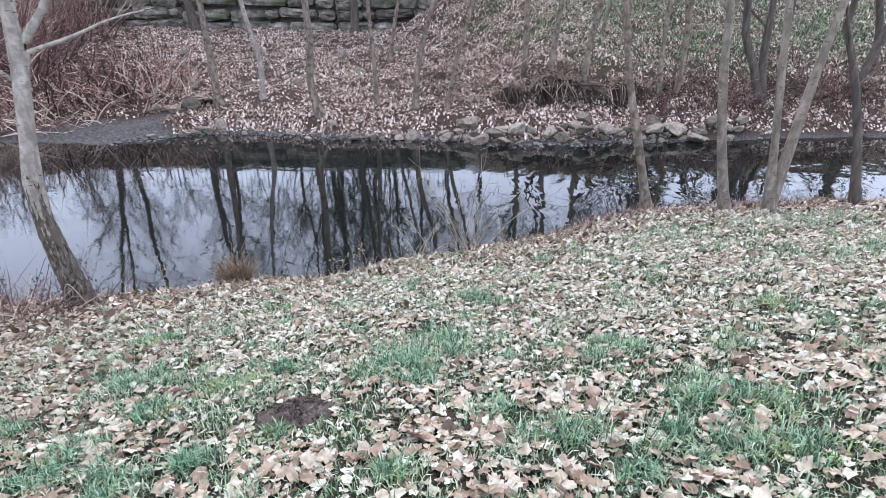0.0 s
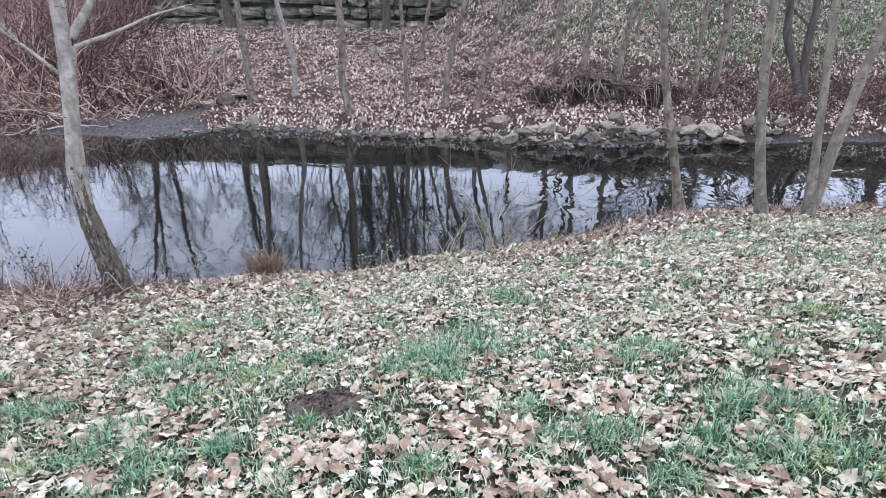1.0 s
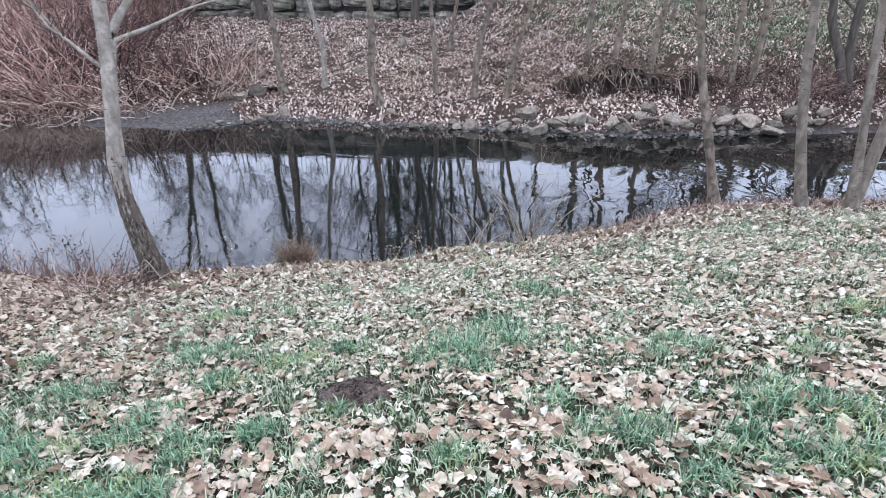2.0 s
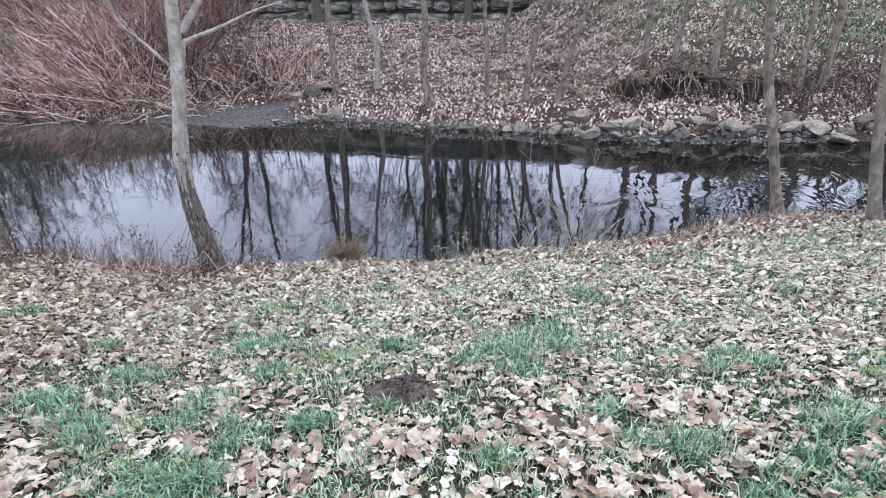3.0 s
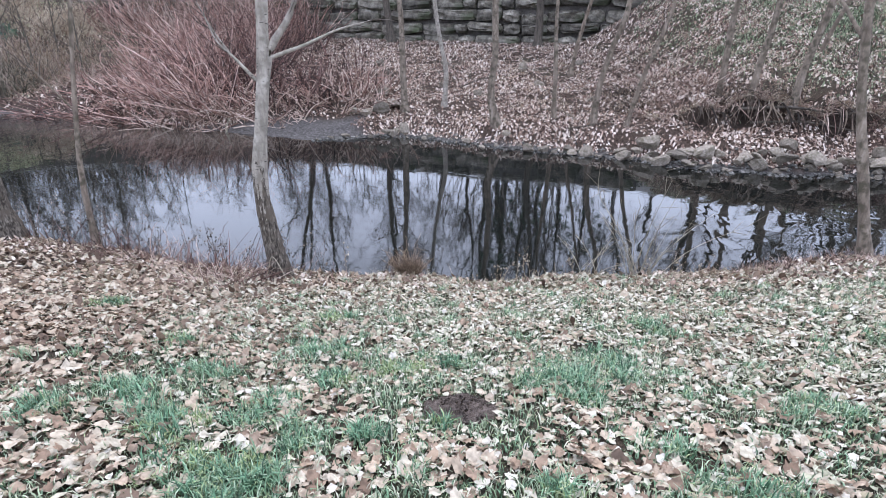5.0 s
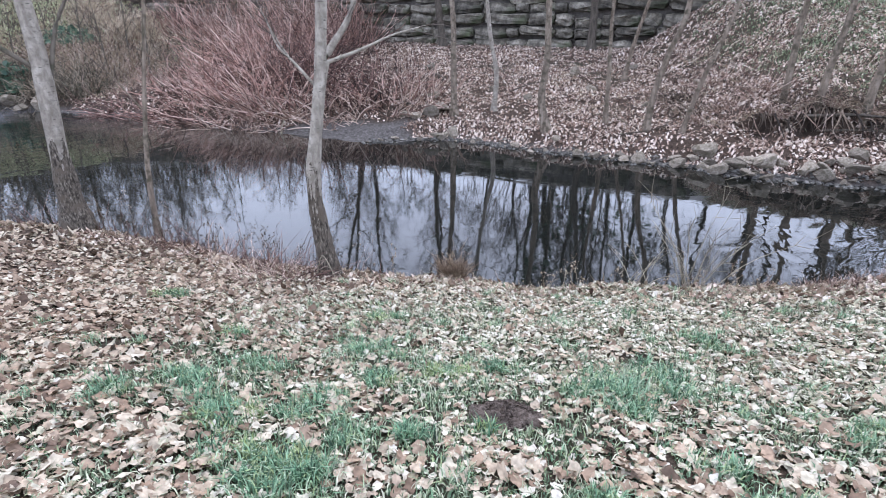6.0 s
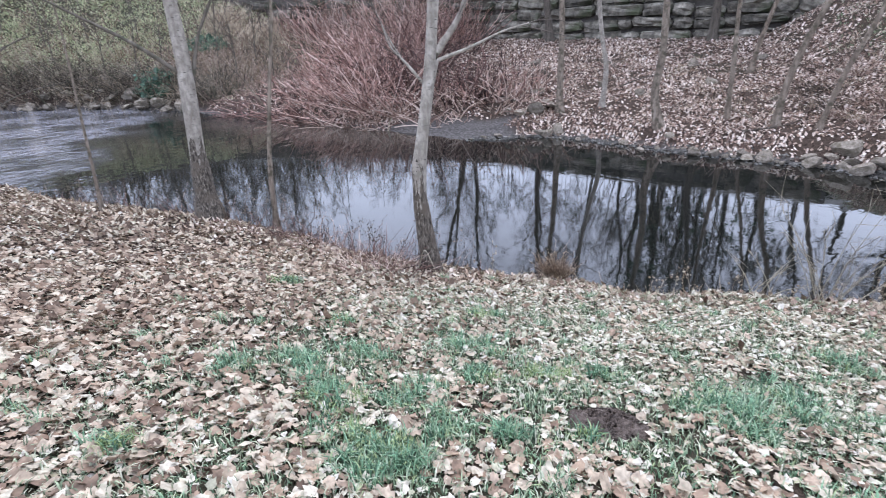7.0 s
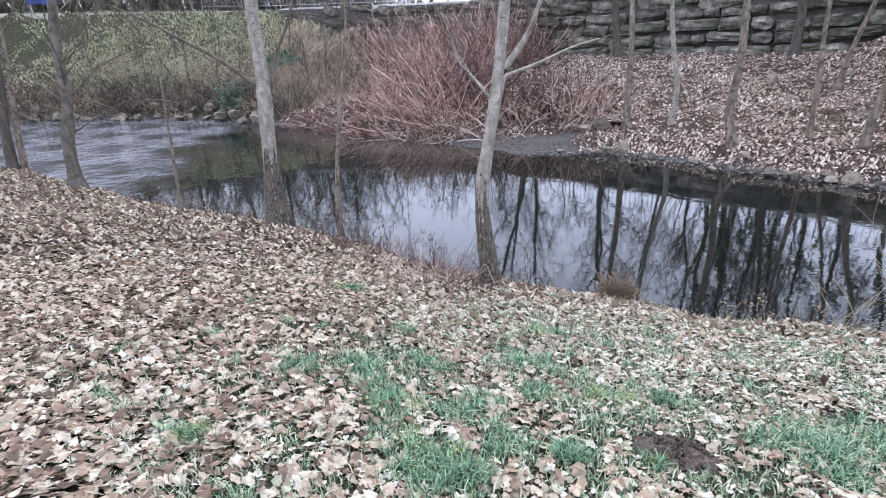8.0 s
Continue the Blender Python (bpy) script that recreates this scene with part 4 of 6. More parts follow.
def build_fence():
    root = tagged(new("fence"), "grey metal railing with upright bars on the wall", "fence")
    bar, post = Geo(), Geo()
    tube(bar, [(0, 0, 0.1), (0, 0, 1.0)], [0.012, 0.012], 6)
    tube(post, [(0, 0, -0.1), (0, 0, 1.12)], [0.03, 0.03], 6)
    bar_me, post_me = bar.mesh("bar", M_METAL), post.mesh("post", M_METAL)
    n = 160
    for k in range(n + 1):
        x, y, _ = wall_point(1.0 + 40.0 * k / n)
        z = float(np.interp(x, WALL_X, WALL_Z)) + 0.10
        b = part("post" if k % 10 == 0 else "bar", post_me if k % 10 == 0 else bar_me, None, root)
        b.location = (x, y + 0.55, z)
    for h in (0.12, 1.02):
        g = Geo()
        pts = []
        for k in range(60):
            x, y, _ = wall_point(1.0 + 40.0 * k / 59)
            pts.append((x, y + 0.55, float(np.interp(x, WALL_X, WALL_Z)) + 0.10 + h))
        tube(g, pts, [0.022] * 60, 6)
        part("rail", g, M_METAL, root)


build_fence()


# ---- stones of the far waterline ----
def boulder_mesh(rng):
    bm = bmesh.new()
    bmesh.ops.create_icosphere(bm, subdivisions=2, radius=1)
    cuts = [(Vector(rng.normal(size=3)).normalized(), rng.uniform(0.38, 0.8)) for _ in range(13)]
    for v in bm.verts:
        for n, d in cuts:
            e = v.co.dot(n) - d
            if e > 0:
                v.co -= n * e * 0.97
        v.co += Vector(rng.normal(0, 0.022, 3))
    me = bpy.data.meshes.new("boulder")
    bm.to_mesh(me)
    bm.free()
    me.materials.append(M_STONE)
    return me


def build_boulders():
    rng = np.random.RandomState(11)
    kinds = [boulder_mesh(rng) for _ in range(8)]
    spots = [(0.03, 13.48, 0.19), (1.28, 13.05, 0.26), (1.84, 13.09, 0.34), (2.53, 13.06, 0.19), (2.90, 13.21, 0.18), (2.93, 12.98, 0.21), (3.43, 13.16, 0.29), (4.09, 13.29, 0.39), (4.46, 13.29, 0.19), (5.32, 13.34, 0.31), (0.61, 13.61, 0.33), (3.56, 13.58, 0.23), (5.83, 13.36, 0.35)]
    spots += [(-0.77, 13.2, 0.24), (-3.35, 13.05, 0.13), (-7.0, 14.9, 0.32), (-6.1, 13.75, 0.25), (-6.85, 15.5, 0.34), (-8.6, 19.0, 0.36), (-9.6, 20.6, 0.3), (-7.3, 14.5, 0.24), (-7.7, 14.5, 0.22),
             (-6.0, 14.2, 0.26), (-7.6, 16.4, 0.28), (-6.2, 18.6, 0.26), (-4.6, 17.2, 0.2), (-2.9, 18.8, 0.24), (-1.0, 17.0, 0.16), (-3.9, 21.2, 0.3), (-7.2, 21.8, 0.26), (0.4, 19.4, 0.22), (-1.9, 22.6, 0.26), (6.9, 13.8, 0.3), (7.7, 13.9, 0.26)]
    for k in range(16):
        x = 0.3 + 6.6 * (k + rng.uniform(0.1, 0.9)) / 16
        spots.append((x, float(np.interp(x, FAR_X, FAR_Y)) + rng.uniform(0.25, 0.6), rng.uniform(0.14, 0.24)))
    for k in range(160):
        x = rng.uniform(-8.0, 8.5) if k < 95 else rng.uniform(-36, -22)
        y = float(np.interp(x, FAR_X, FAR_Y)) + abs(rng.normal(0.0, 0.3 if k < 95 else 0.6)) - 0.08
        spots.append((x, y, rng.choice([0.07, 0.10, 0.14, 0.19, 0.26], p=[0.38, 0.30, 0.18, 0.10, 0.04]) * (1.0 if k < 95 else 2.6)))
    for x, y, r in spots:
        y -= 0.12
        z = max(float(ground_z(x, y)), 0.0)
        b = tagged(new("boulder", kinds[rng.randint(8)]), "grey angular boulder at the water's edge" if r < 0.2 else "large pale grey boulder at the water's edge", "boulder", "stones of the far waterline")
        b.matrix_basis = pose(x, y, z + 0.38 * r, rng.uniform(-20, 20), rng.uniform(-20, 20), rng.uniform(0, 360)) @ Matrix.Diagonal((r * rng.uniform(0.9, 1.3), r * rng.uniform(0.8, 1.1), r * rng.uniform(0.6, 0.85), 1))


build_boulders()


def build_gravel():
    rng = np.random.RandomState(17)
    n = 1500
    x = np.where(rng.uniform(0, 1, n) < 0.8, rng.uniform(-8, 6, n), rng.uniform(-36, -20, n))
    y = np.interp(x, FAR_X, FAR_Y) + rng.normal(0.0, 0.16, n)
    r = rng.uniform(0.02, 0.07, n)
    z = np.maximum(ground_z(x, y), -0.02)
    oct_v = np.array([(1, 0, 0), (0, 1, 0), (-1, 0, 0), (0, -1, 0), (0, 0, 0.7), (0, 0, -0.7)])
    oct_f = np.array([(0, 1, 4), (1, 2, 4), (2, 3, 4), (3, 0, 4), (1, 0, 5), (2, 1, 5), (3, 2, 5), (0, 3, 5)])
    a = rng.uniform(0, 6.28, n)
    v = oct_v[None] * rng.uniform(0.6, 1.3, (n, 6, 3))
    vx, vy = v[:, :, 0] * np.cos(a)[:, None] - v[:, :, 1] * np.sin(a)[:, None], v[:, :, 0] * np.sin(a)[:, None] + v[:, :, 1] * np.cos(a)[:, None]
    v = np.stack([x, y, z + 0.2 * r], 1)[:, None] + np.stack([vx, vy, v[:, :, 2]], 2) * r[:, None, None]
    g = Geo()
    g.add(v.reshape(-1, 3), (oct_f[None] + 6 * np.arange(n)[:, None, None]).reshape(-1, 3))
    return tagged(part("gravel", g, M_GRAVEL, smoothed=False), "loose grey stones and gravel along the far waterline", "gravel", kind="stuff")


build_gravel()


# ---- bushes, brambles, dead stalks ----
def bush(label, cx, cy, rx, ry, n, height, seed, material, radius=0.012, lean=0.5, category="bush", scatter_lean=0.28, sag=0.0, shoots=1.4, kink=0.09):
    rng = np.random.RandomState(seed)
    a, q = rng.uniform(0, 2 * math.pi, n), np.sqrt(rng.uniform(0, 1, n))
    x, y = cx + rx * q * np.cos(a), cy + ry * q * np.sin(a)
    base = np.stack([x, y, np.maximum(ground_z(x, y), -0.05) - 0.03], 1)
    h = height * rng.uniform(0.3, 1.15, n) * (1 - 0.45 * q)
    out = np.stack([(x - cx) / rx, (y - cy) / ry - 0.25], 1) * lean
    up = h * np.clip(1 - sag * rng.uniform(0, 1, n) ** 1.5, 0.04, 1)
    tip = base + np.stack([h * (out[:, 0] + rng.normal(0, scatter_lean, n)), h * (out[:, 1] + rng.normal(0, scatter_lean, n)), up], 1)
    o = np.array([cx, cy, float(ground_z(cx, cy))])
    root = tagged(new("bush"), label, category)
    root.location = o
    bend = rng.normal(0, kink, (n, 3)) * h[:, None] + np.array([[0, 0, 0.22]]) * (h - up)[:, None]
    g = Geo()
    stems(g, base - o, tip - o, radius * rng.uniform(0.5, 1.3, n), bend, 3, 5)
    tagged(part("brushwood", g, material, root), kind="stuff")
    m = int(n * shoots)
    i = rng.randint(0, n, m)
    u = rng.uniform(0.3, 0.95, m)[:, None]
    b = base[i] + (tip[i] - base[i]) * u + bend[i] * u * (1 - u) * 4
    t = b + ((tip[i] - base[i]) * 0.22 + rng.normal(0, 0.13, (m, 3)) * h[i][:, None])
    g = Geo()
    stems(g, b - o, t - o, np.full(m, radius * 0.5), rng.normal(0, 0.02, (m, 3)), 3, 3)
    tagged(part("fine_brushwood", g, material, root), kind="stuff")
    return root


M_STEM_DARK = leaf_mat("dark_red_stem_bark", [(0.04, 0.024, 0.021), (0.10, 0.054, 0.047), (0.19, 0.105, 0.09), (0.07, 0.042, 0.037), (0.28, 0.18, 0.155)])
M_ROOT = leaf_mat("dark_root_bark", [(0.025, 0.018, 0.014), (0.06, 0.045, 0.034), (0.11, 0.085, 0.065), (0.22, 0.17, 0.13)])
M_DEAD_PALE = leaf_mat("pale_straw_stem", [(0.442, 0.358, 0.265), (0.582, 0.494, 0.375), (0.326, 0.235, 0.171), (0.652, 0.581, 0.453), (0.210, 0.148, 0.105)])
M_DEAD = leaf_mat("dead_pale_stem", [(0.354, 0.248, 0.198), (0.507, 0.389, 0.327), (0.224, 0.142, 0.114), (0.614, 0.496, 0.425), (0.142, 0.088, 0.071)])
def fan_bush(label, cx, cy, r, n, height, seed, material, radius=0.016, lean=(-0.25, -0.1), open_out=0.9, low=0.25):
    """Stems that rise from one stool and fan out, each with side shoots."""
    rng = np.random.RandomState(seed)
    q, a = np.sqrt(rng.uniform(0, 1, n)), rng.uniform(0, 2 * math.pi, n)
    x, y = cx + r * q * np.cos(a), cy + 0.7 * r * q * np.sin(a)
    o = np.array([cx, cy, float(ground_z(cx, cy))])
    base = np.stack([x, y, np.maximum(ground_z(x, y), 0) - 0.04], 1) - o
    w = np.stack([lean[0] + open_out * q * np.cos(a) + rng.normal(0, 0.55, n), lean[1] + open_out * 0.8 * q * np.sin(a) + rng.normal(0, 0.5, n), rng.uniform(low, 1.3, n)], 1)
    w /= np.linalg.norm(w, axis=1)[:, None]
    ln = height * rng.uniform(0.3, 1.1, n)
    tip = base + w * ln[:, None]
    bend = rng.normal(0, 0.15, (n, 3)) * ln[:, None] + np.array([[0, 0, 0.2]]) * (ln * (1 - w[:, 2]))[:, None]
    root = tagged(new("bush"), label, "bush")
    root.location = o
    g = Geo()
    stems(g, base, tip, radius * rng.uniform(0.3, 1.5, n) ** 1.3, bend, 3, 5)
    tagged(part("brushwood", g, material, root), kind="stuff")
    m = int(n * 2.2)
    i, u = rng.randint(0, n, m), rng.uniform(0.25, 0.95, m)[:, None]
    b = base[i] + (tip[i] - base[i]) * u + bend[i] * u * (1 - u) * 4
    t = b + w[i] * (ln[i] * rng.uniform(0.05, 0.2, m))[:, None] + rng.normal(0, 0.17, (m, 3)) * ln[i][:, None]
    g = Geo()
    stems(g, b, t, np.full(m, radius * 0.42), rng.normal(0, 0.02, (m, 3)), 3, 3)
    tagged(part("fine_brushwood", g, material, root), kind="stuff")
    return root


FRONT_BUSHES = [
    (-12.4, 14.1, 1.2, 170, 2.4, M_STEM_RED, (-0.5, -0.1)), (-11.3, 14.6, 1.1, 45, 1.7, M_STEM_DARK, (-0.1, 0.0)), (-14.4, 14.4, 1.3, 190, 2.3, M_STEM_RED, (-0.3, -0.1)), (-16.8, 14.8, 1.3, 130, 1.7, M_STEM_RED, (-0.2, -0.2)),
    (-10.4, 15.0, 1.0, 36, 1.5, M_STEM_DARK, (0.05, 0.0)), (-13.4, 16.4, 1.5, 200, 3.2, M_STEM_DARK, (-0.2, 0)), (-15.8, 17.4, 1.5, 240, 3.2, M_STEM_RED, (-0.2, 0))]
REAR_BUSHES = [
    (-18.6, 18.2, 1.4, 180, 2.9, M_STEM_RED, (-0.1, 0)), (-14.6, 19.6, 1.6, 120, 3.6, M_STEM_DARK, (-0.1, 0)), (-17.4, 21.4, 1.6, 200, 3.7, M_STEM_RED, (-0.1, 0)),
    (-20.8, 22.0, 1.5, 170, 3.2, M_STEM_RED, (-0.1, 0)), (-15.6, 23.6, 1.6, 90, 3.2, M_STEM_DARK, (0, 0)), (-10.6, 16.3, 1.2, 60, 1.8, M_STEM_DARK, (0, 0)), (-11.9, 17.8, 1.4, 70, 2.4, M_STEM_DARK, (-0.1, 0)), (-9.5, 14.9, 0.9, 60, 1.1, M_STEM_DARK, (0, -0.1)), (-18.6, 24.6, 1.5, 150, 3.2, M_STEM_RED, (0, 0)), (-9.2, 15.7, 1.2, 90, 1.5, M_STEM_RED, (0.1, -0.1)), (-8.5, 17.2, 1.3, 70, 1.7, M_DEAD, (0.1, 0))]
for k, (x, y, r, n, h, m, lean) in enumerate(FRONT_BUSHES + REAR_BUSHES):
    tone = {M_STEM_RED: "pinkish-red", M_STEM_DARK: "dark reddish-brown", M_DEAD: "pale dead"}[m]
    fan_bush("leafless bush of " + tone + " stems fanning out on the far bank", x, y, r, int(0.85 * n), 0.85 * h, 300 + k, m, 0.021, lean)
for k, (x, y, n, h) in enumerate([(-25.6, 23.6, 190, 2.6), (-23.4, 24.6, 250, 3.0), (-21.4, 25.4, 270, 3.3), (-19.4, 25.9, 270, 3.4), (-17.2, 26.1, 220, 3.2)]):
    fan_bush(("tall leafless bush of thin pinkish stems before the stone wall", "tall leafless bush of thin tan stems before the stone wall")[k % 2], x, y, 1.5, n, h, 340 + k, (M_STEM_RED, M_DEAD)[k % 2], 0.019, (-0.05, 0.0), 0.5, 0.7)
for k, (x, y, rx, ry, n, h) in enumerate([(-9.6, 15.4, 1.1, 0.9, 34, 1.3), (-8.2, 16.4, 1.2, 1.0, 30, 1.2), (-10.0, 17.4, 1.4, 1.2, 40, 1.5), (-11.2, 20.0, 1.8, 1.2, 36, 1.8)]):
    bush("thin upright dark stems rising from the fallen leaves", x, y, rx, ry, n, h, 313 + k, M_STEM_DARK, 0.016, 0.12, scatter_lean=0.12, sag=0.0, shoots=0.8, kink=0.03)
for k, (x, y, rx, ry, n, h) in enumerate([(-17.6, 13.1, 1.9, 0.9, 150, 1.1), (-15.0, 13.0, 1.8, 0.8, 190, 1.2), (-12.6, 13.1, 1.7, 0.8, 190, 1.2), (-10.2, 13.9, 1.5, 0.9, 150, 1.1), (-8.4, 15.2, 1.4, 0.9, 150, 1.1)]):
    bush("heap of " + ("dark brown", "reddish", "pale", "pale", "pale")[k] + " dead stems collapsed towards the mud", x, y, rx, ry, n, h, 380 + k, (M_STEM_DARK, M_STEM_RED, M_DEAD, M_DEAD, M_DEAD)[k], 0.02, 0.5, "dead stems", scatter_lean=1.0, sag=0.98, shoots=0.8, kink=0.2)
SLOPE_CLUMPS = [(1.3, 15.6, 0.5, 0.3, 50, 0.4), (5.4, 14.7, 0.5, 0.3, 80, 0.5),
                (6.3, 15.0, 0.7, 0.4, 130, 0.65), (7.8, 14.9, 0.8, 0.4, 150, 0.65), (9.3, 15.2, 0.9, 0.5, 170, 0.7), (11.0, 15.2, 1.0, 0.5, 170, 0.75), (12.8, 15.6, 1.2, 0.6, 180, 0.8)]
BANK_CLUMPS = [(0.2, 20.3, 0.5, 0.3, 70, 0.5), (0.35, 16.6, 0.5, 0.3, 110, 0.6), (1.05, 16.4, 0.45, 0.25, 110, 0.55), (1.0, 20.8, 0.6, 0.3, 70, 0.5), (-2.4, 17.5, 0.4, 0.3, 40, 0.4), (1.9, 16.3, 0.5, 0.3, 120, 0.7), (-0.1, 17.6, 0.5, 0.3, 120, 0.7), (2.5, 15.5, 0.5, 0.25, 110, 0.6), (0.7, 19.0, 0.6, 0.3, 110, 0.7), (3.6, 15.2, 0.5, 0.25, 100, 0.55)]
for k, (x, y, rx, ry, n, h) in enumerate(SLOPE_CLUMPS + BANK_CLUMPS):
    bush("clump of dead brown stalks and roots on the bank", x, y, rx, ry, n, h, 320 + k, (M_DEAD, M_ROOT, M_ROOT)[k % 3], 0.011, 0.7, "dead stalks", scatter_lean=0.8, sag=0.93, shoots=1.0)


def hanging_roots(label, x0, x1, n, seed, material, radius):
    """Roots that leave the lip and hang or run down over the hollow below it."""
    rng = np.random.RandomState(seed)
    x = rng.uniform(x0, x1, n)
    y = lip_y(x) + rng.uniform(-0.04, 0.1, n)
    base = np.stack([x, y, ground_z(x, lip_y(x) + 0.14) - rng.uniform(0.0, 0.1, n)], 1)
    tx = x + rng.normal(0, 0.18, n)
    ty = lip_y(tx) - rng.uniform(0.15, 0.75, n)
    tip = np.stack([tx, ty, ground_z(tx, ty) + rng.uniform(-0.03, 0.2, n)], 1)
    bend = np.stack([rng.normal(0, 0.06, n), rng.uniform(-0.2, 0.0, n), rng.uniform(-0.03, 0.14, n)], 1)
    o = np.array([(x0 + x1) / 2, 15.0, float(ground_z((x0 + x1) / 2, 14.6))])
    root = tagged(new("tree_roots"), label, "roots")
    root.location = o
    g = Geo()
    stems(g, base - o, tip - o, radius * rng.uniform(0.4, 1.4, n), bend, 4, 7)
    tagged(part("root_tangle", g, material, root), kind="stuff")


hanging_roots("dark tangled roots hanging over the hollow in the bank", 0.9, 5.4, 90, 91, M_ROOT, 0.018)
hanging_roots("pale bleached roots hanging over the hollow in the bank", 1.6, 4.9, 20, 92, M_DEAD, 0.012)


def overhang(label, x0, x1, clumps, seed, material):
    """Dead grass that grows on the lip and droops over the hollow."""
    rng = np.random.RandomState(seed)
    c = rng.uniform(x0, x1, clumps)
    k = np.repeat(np.arange(clumps), 34)
    n = len(k)
    x = c[k] + rng.normal(0, 0.10, n)
    y = lip_y(x) + 0.12 + np.abs(rng.normal(0, 0.14, n))
    base = np.stack([x, y, ground_z(x, y) - 0.02], 1)
    ln = rng.uniform(0.12, 0.5, n) * rng.uniform(0.5, 1.1, clumps)[k]
    tip = base + np.stack([rng.normal(0, 0.35, n) * ln, -rng.uniform(0.2, 1.0, n) * ln, rng.uniform(-0.35, 0.5, n) * ln], 1)
    bend = np.stack([rng.normal(0, 0.05, n), -0.08 * ln, 0.28 * ln], 1)
    g = Geo()
    stems(g, base, tip, rng.uniform(0.004, 0.009, n), bend, 3, 4)
    return tagged(part("dead_grass", g, material), label, "dead grass", kind="stuff")


overhang("pale dead grass drooping over the hollow in the bank", 0.4, 5.6, 24, 93, M_DEAD_PALE)
overhang("brown dead grass drooping over the hollow in the bank", 0.2, 5.8, 34, 94, M_DEAD)


def fallen_branch(label, pts, r, seed, bark=M_BARK_DARK):
    rng = np.random.RandomState(seed)
    p = np.array([(x, y, float(ground_z(x, y)) + h) for x, y, h in pts])
    root = tagged(new("fallen_branch"), label, "branch")
    root.location = p[0]
    path = spline(p, 14)
    g = Geo()
    tube(g, path - p[0], r * (1 - 0.7 * np.linspace(0, 1, 14)), 6)
    part("stem", g, bark, root)
    for k in range(4):
        b = path[rng.randint(4, 13)]
        g = Geo()
        tube(g, spline([b - p[0], b - p[0] + rng.normal(0, 0.15, 3) + [0, 0, 0.1], b - p[0] + rng.normal(0, 0.3, 3) + [0, 0, 0.25]], 6), r * 0.4 * (1 - 0.7 * np.linspace(0, 1, 6)), 4)
        part("side_branch", g, bark, root)


fallen_branch("dark fallen branch lying under the bank's lip", [(2.6, 14.75, 0.34), (3.7, 14.6, 0.36), (5.1, 14.5, 0.2)], 0.045, 1)
fallen_branch("grey fallen branch among the roots", [(2.9, 14.5, 0.12), (3.9, 14.3, 0.22), (5.2, 14.1, 0.1)], 0.03, 2)
fallen_branch("thin pale fallen branch on the leaves", [(-1.4, 14.0, 0.03), (-0.6, 14.5, 0.06), (-0.1, 15.2, 0.1)], 0.02, 3)
fallen_branch("thin fallen branch beside the boulders", [(5.4, 13.6, 0.1), (6.4, 13.9, 0.15), (7.4, 14.4, 0.1)], 0.025, 4)
rng = np.random.RandomState(88)
for k in range(26):
    x, y, a, ln = rng.uniform(-8, 6.5), rng.uniform(14.3, 24), rng.uniform(0, math.pi), rng.uniform(0.5, 1.5)
    fallen_branch("thin dead branch lying on the leafy far bank", [(x, y, 0.03), (x + 0.5 * ln * math.cos(a), y + 0.5 * ln * math.sin(a), 0.07 + rng.uniform(0, 0.1)), (x + ln * math.cos(a + 0.2), y + ln * math.sin(a + 0.2), 0.05)], rng.uniform(0.012, 0.028), 800 + k, (M_BARK_FAWN, M_BARK_DARK, M_BARK_GREY)[k % 3])
for k, (x, y, rx, ry, n, h) in enumerate([(-24.5, 16.5, 2.0, 1.3, 130, 1.7), (-30, 15.0, 2.2, 1.3, 130, 1.5), (-22.3, 15.2, 1.4, 1.0, 110, 1.6), (-34.5, 12.0, 2.0, 1.3, 130, 1.8)]):
    bush("scrubby grey-brown brushwood above the riffle", x, y, rx, ry, n, h, 340 + k, M_STALK, 0.012, 0.6, scatter_lean=0.6, sag=0.6)


for k, (x, y, rx, ry, n, h) in enumerate([(-36.5, 7.7, 1.4, 0.9, 110, 1.5), (-34.0, 9.3, 1.5, 0.8, 120, 1.2), (-31.3, 10.7, 1.4, 0.8, 120, 1.4), (-28.8, 12.0, 1.4, 0.7, 110, 1.2), (-26.6, 13.1, 1.3, 0.7, 110, 1.3), (-22.8, 13.9, 1.3, 0.8, 100, 1.3)]):
    bush("tangle of dark brambles between the stones of the riffle", x, y, rx, ry, n, h, 350 + k, (M_ROOT, M_STALK)[k % 2], 0.016, 0.6, "brambles", scatter_lean=0.8, sag=0.85, kink=0.2)
for k, (x, y, h) in enumerate([(-30.2, 13.6, 4.5), (-27.6, 15.2, 4.0), (-33.2, 12.6, 4.6), (-25.6, 14.9, 4.2), (-36.2, 10.9, 4.4), (-31.8, 16.5, 3.6), (-23.4, 16.4, 4.0), (-26.4, 17.6, 5.0), (-28.9, 14.6, 5.2), (-24.4, 18.4, 5.0), (-33.8, 14.8, 5.5), (-29.8, 18.2, 5.0), (-35.2, 13.2, 5.2), (-22.2, 17.6, 4.6), (-38.0, 12.4, 5.0)]):
    z = float(ground_z(x, y)) - 0.05
    tree("thin bare sapling on the grassy slope", [(x, y, z), (x + 0.12, y, z + 1.2), (x + 0.3 * math.sin(k), y + 0.1, z + 2.4)], 0.04, h, 170 + k, M_BARK_MID, hmin=0.7, limbs=11, twigs=8, group="saplings on the slope", spread=0.35, sides=6, fine=2)


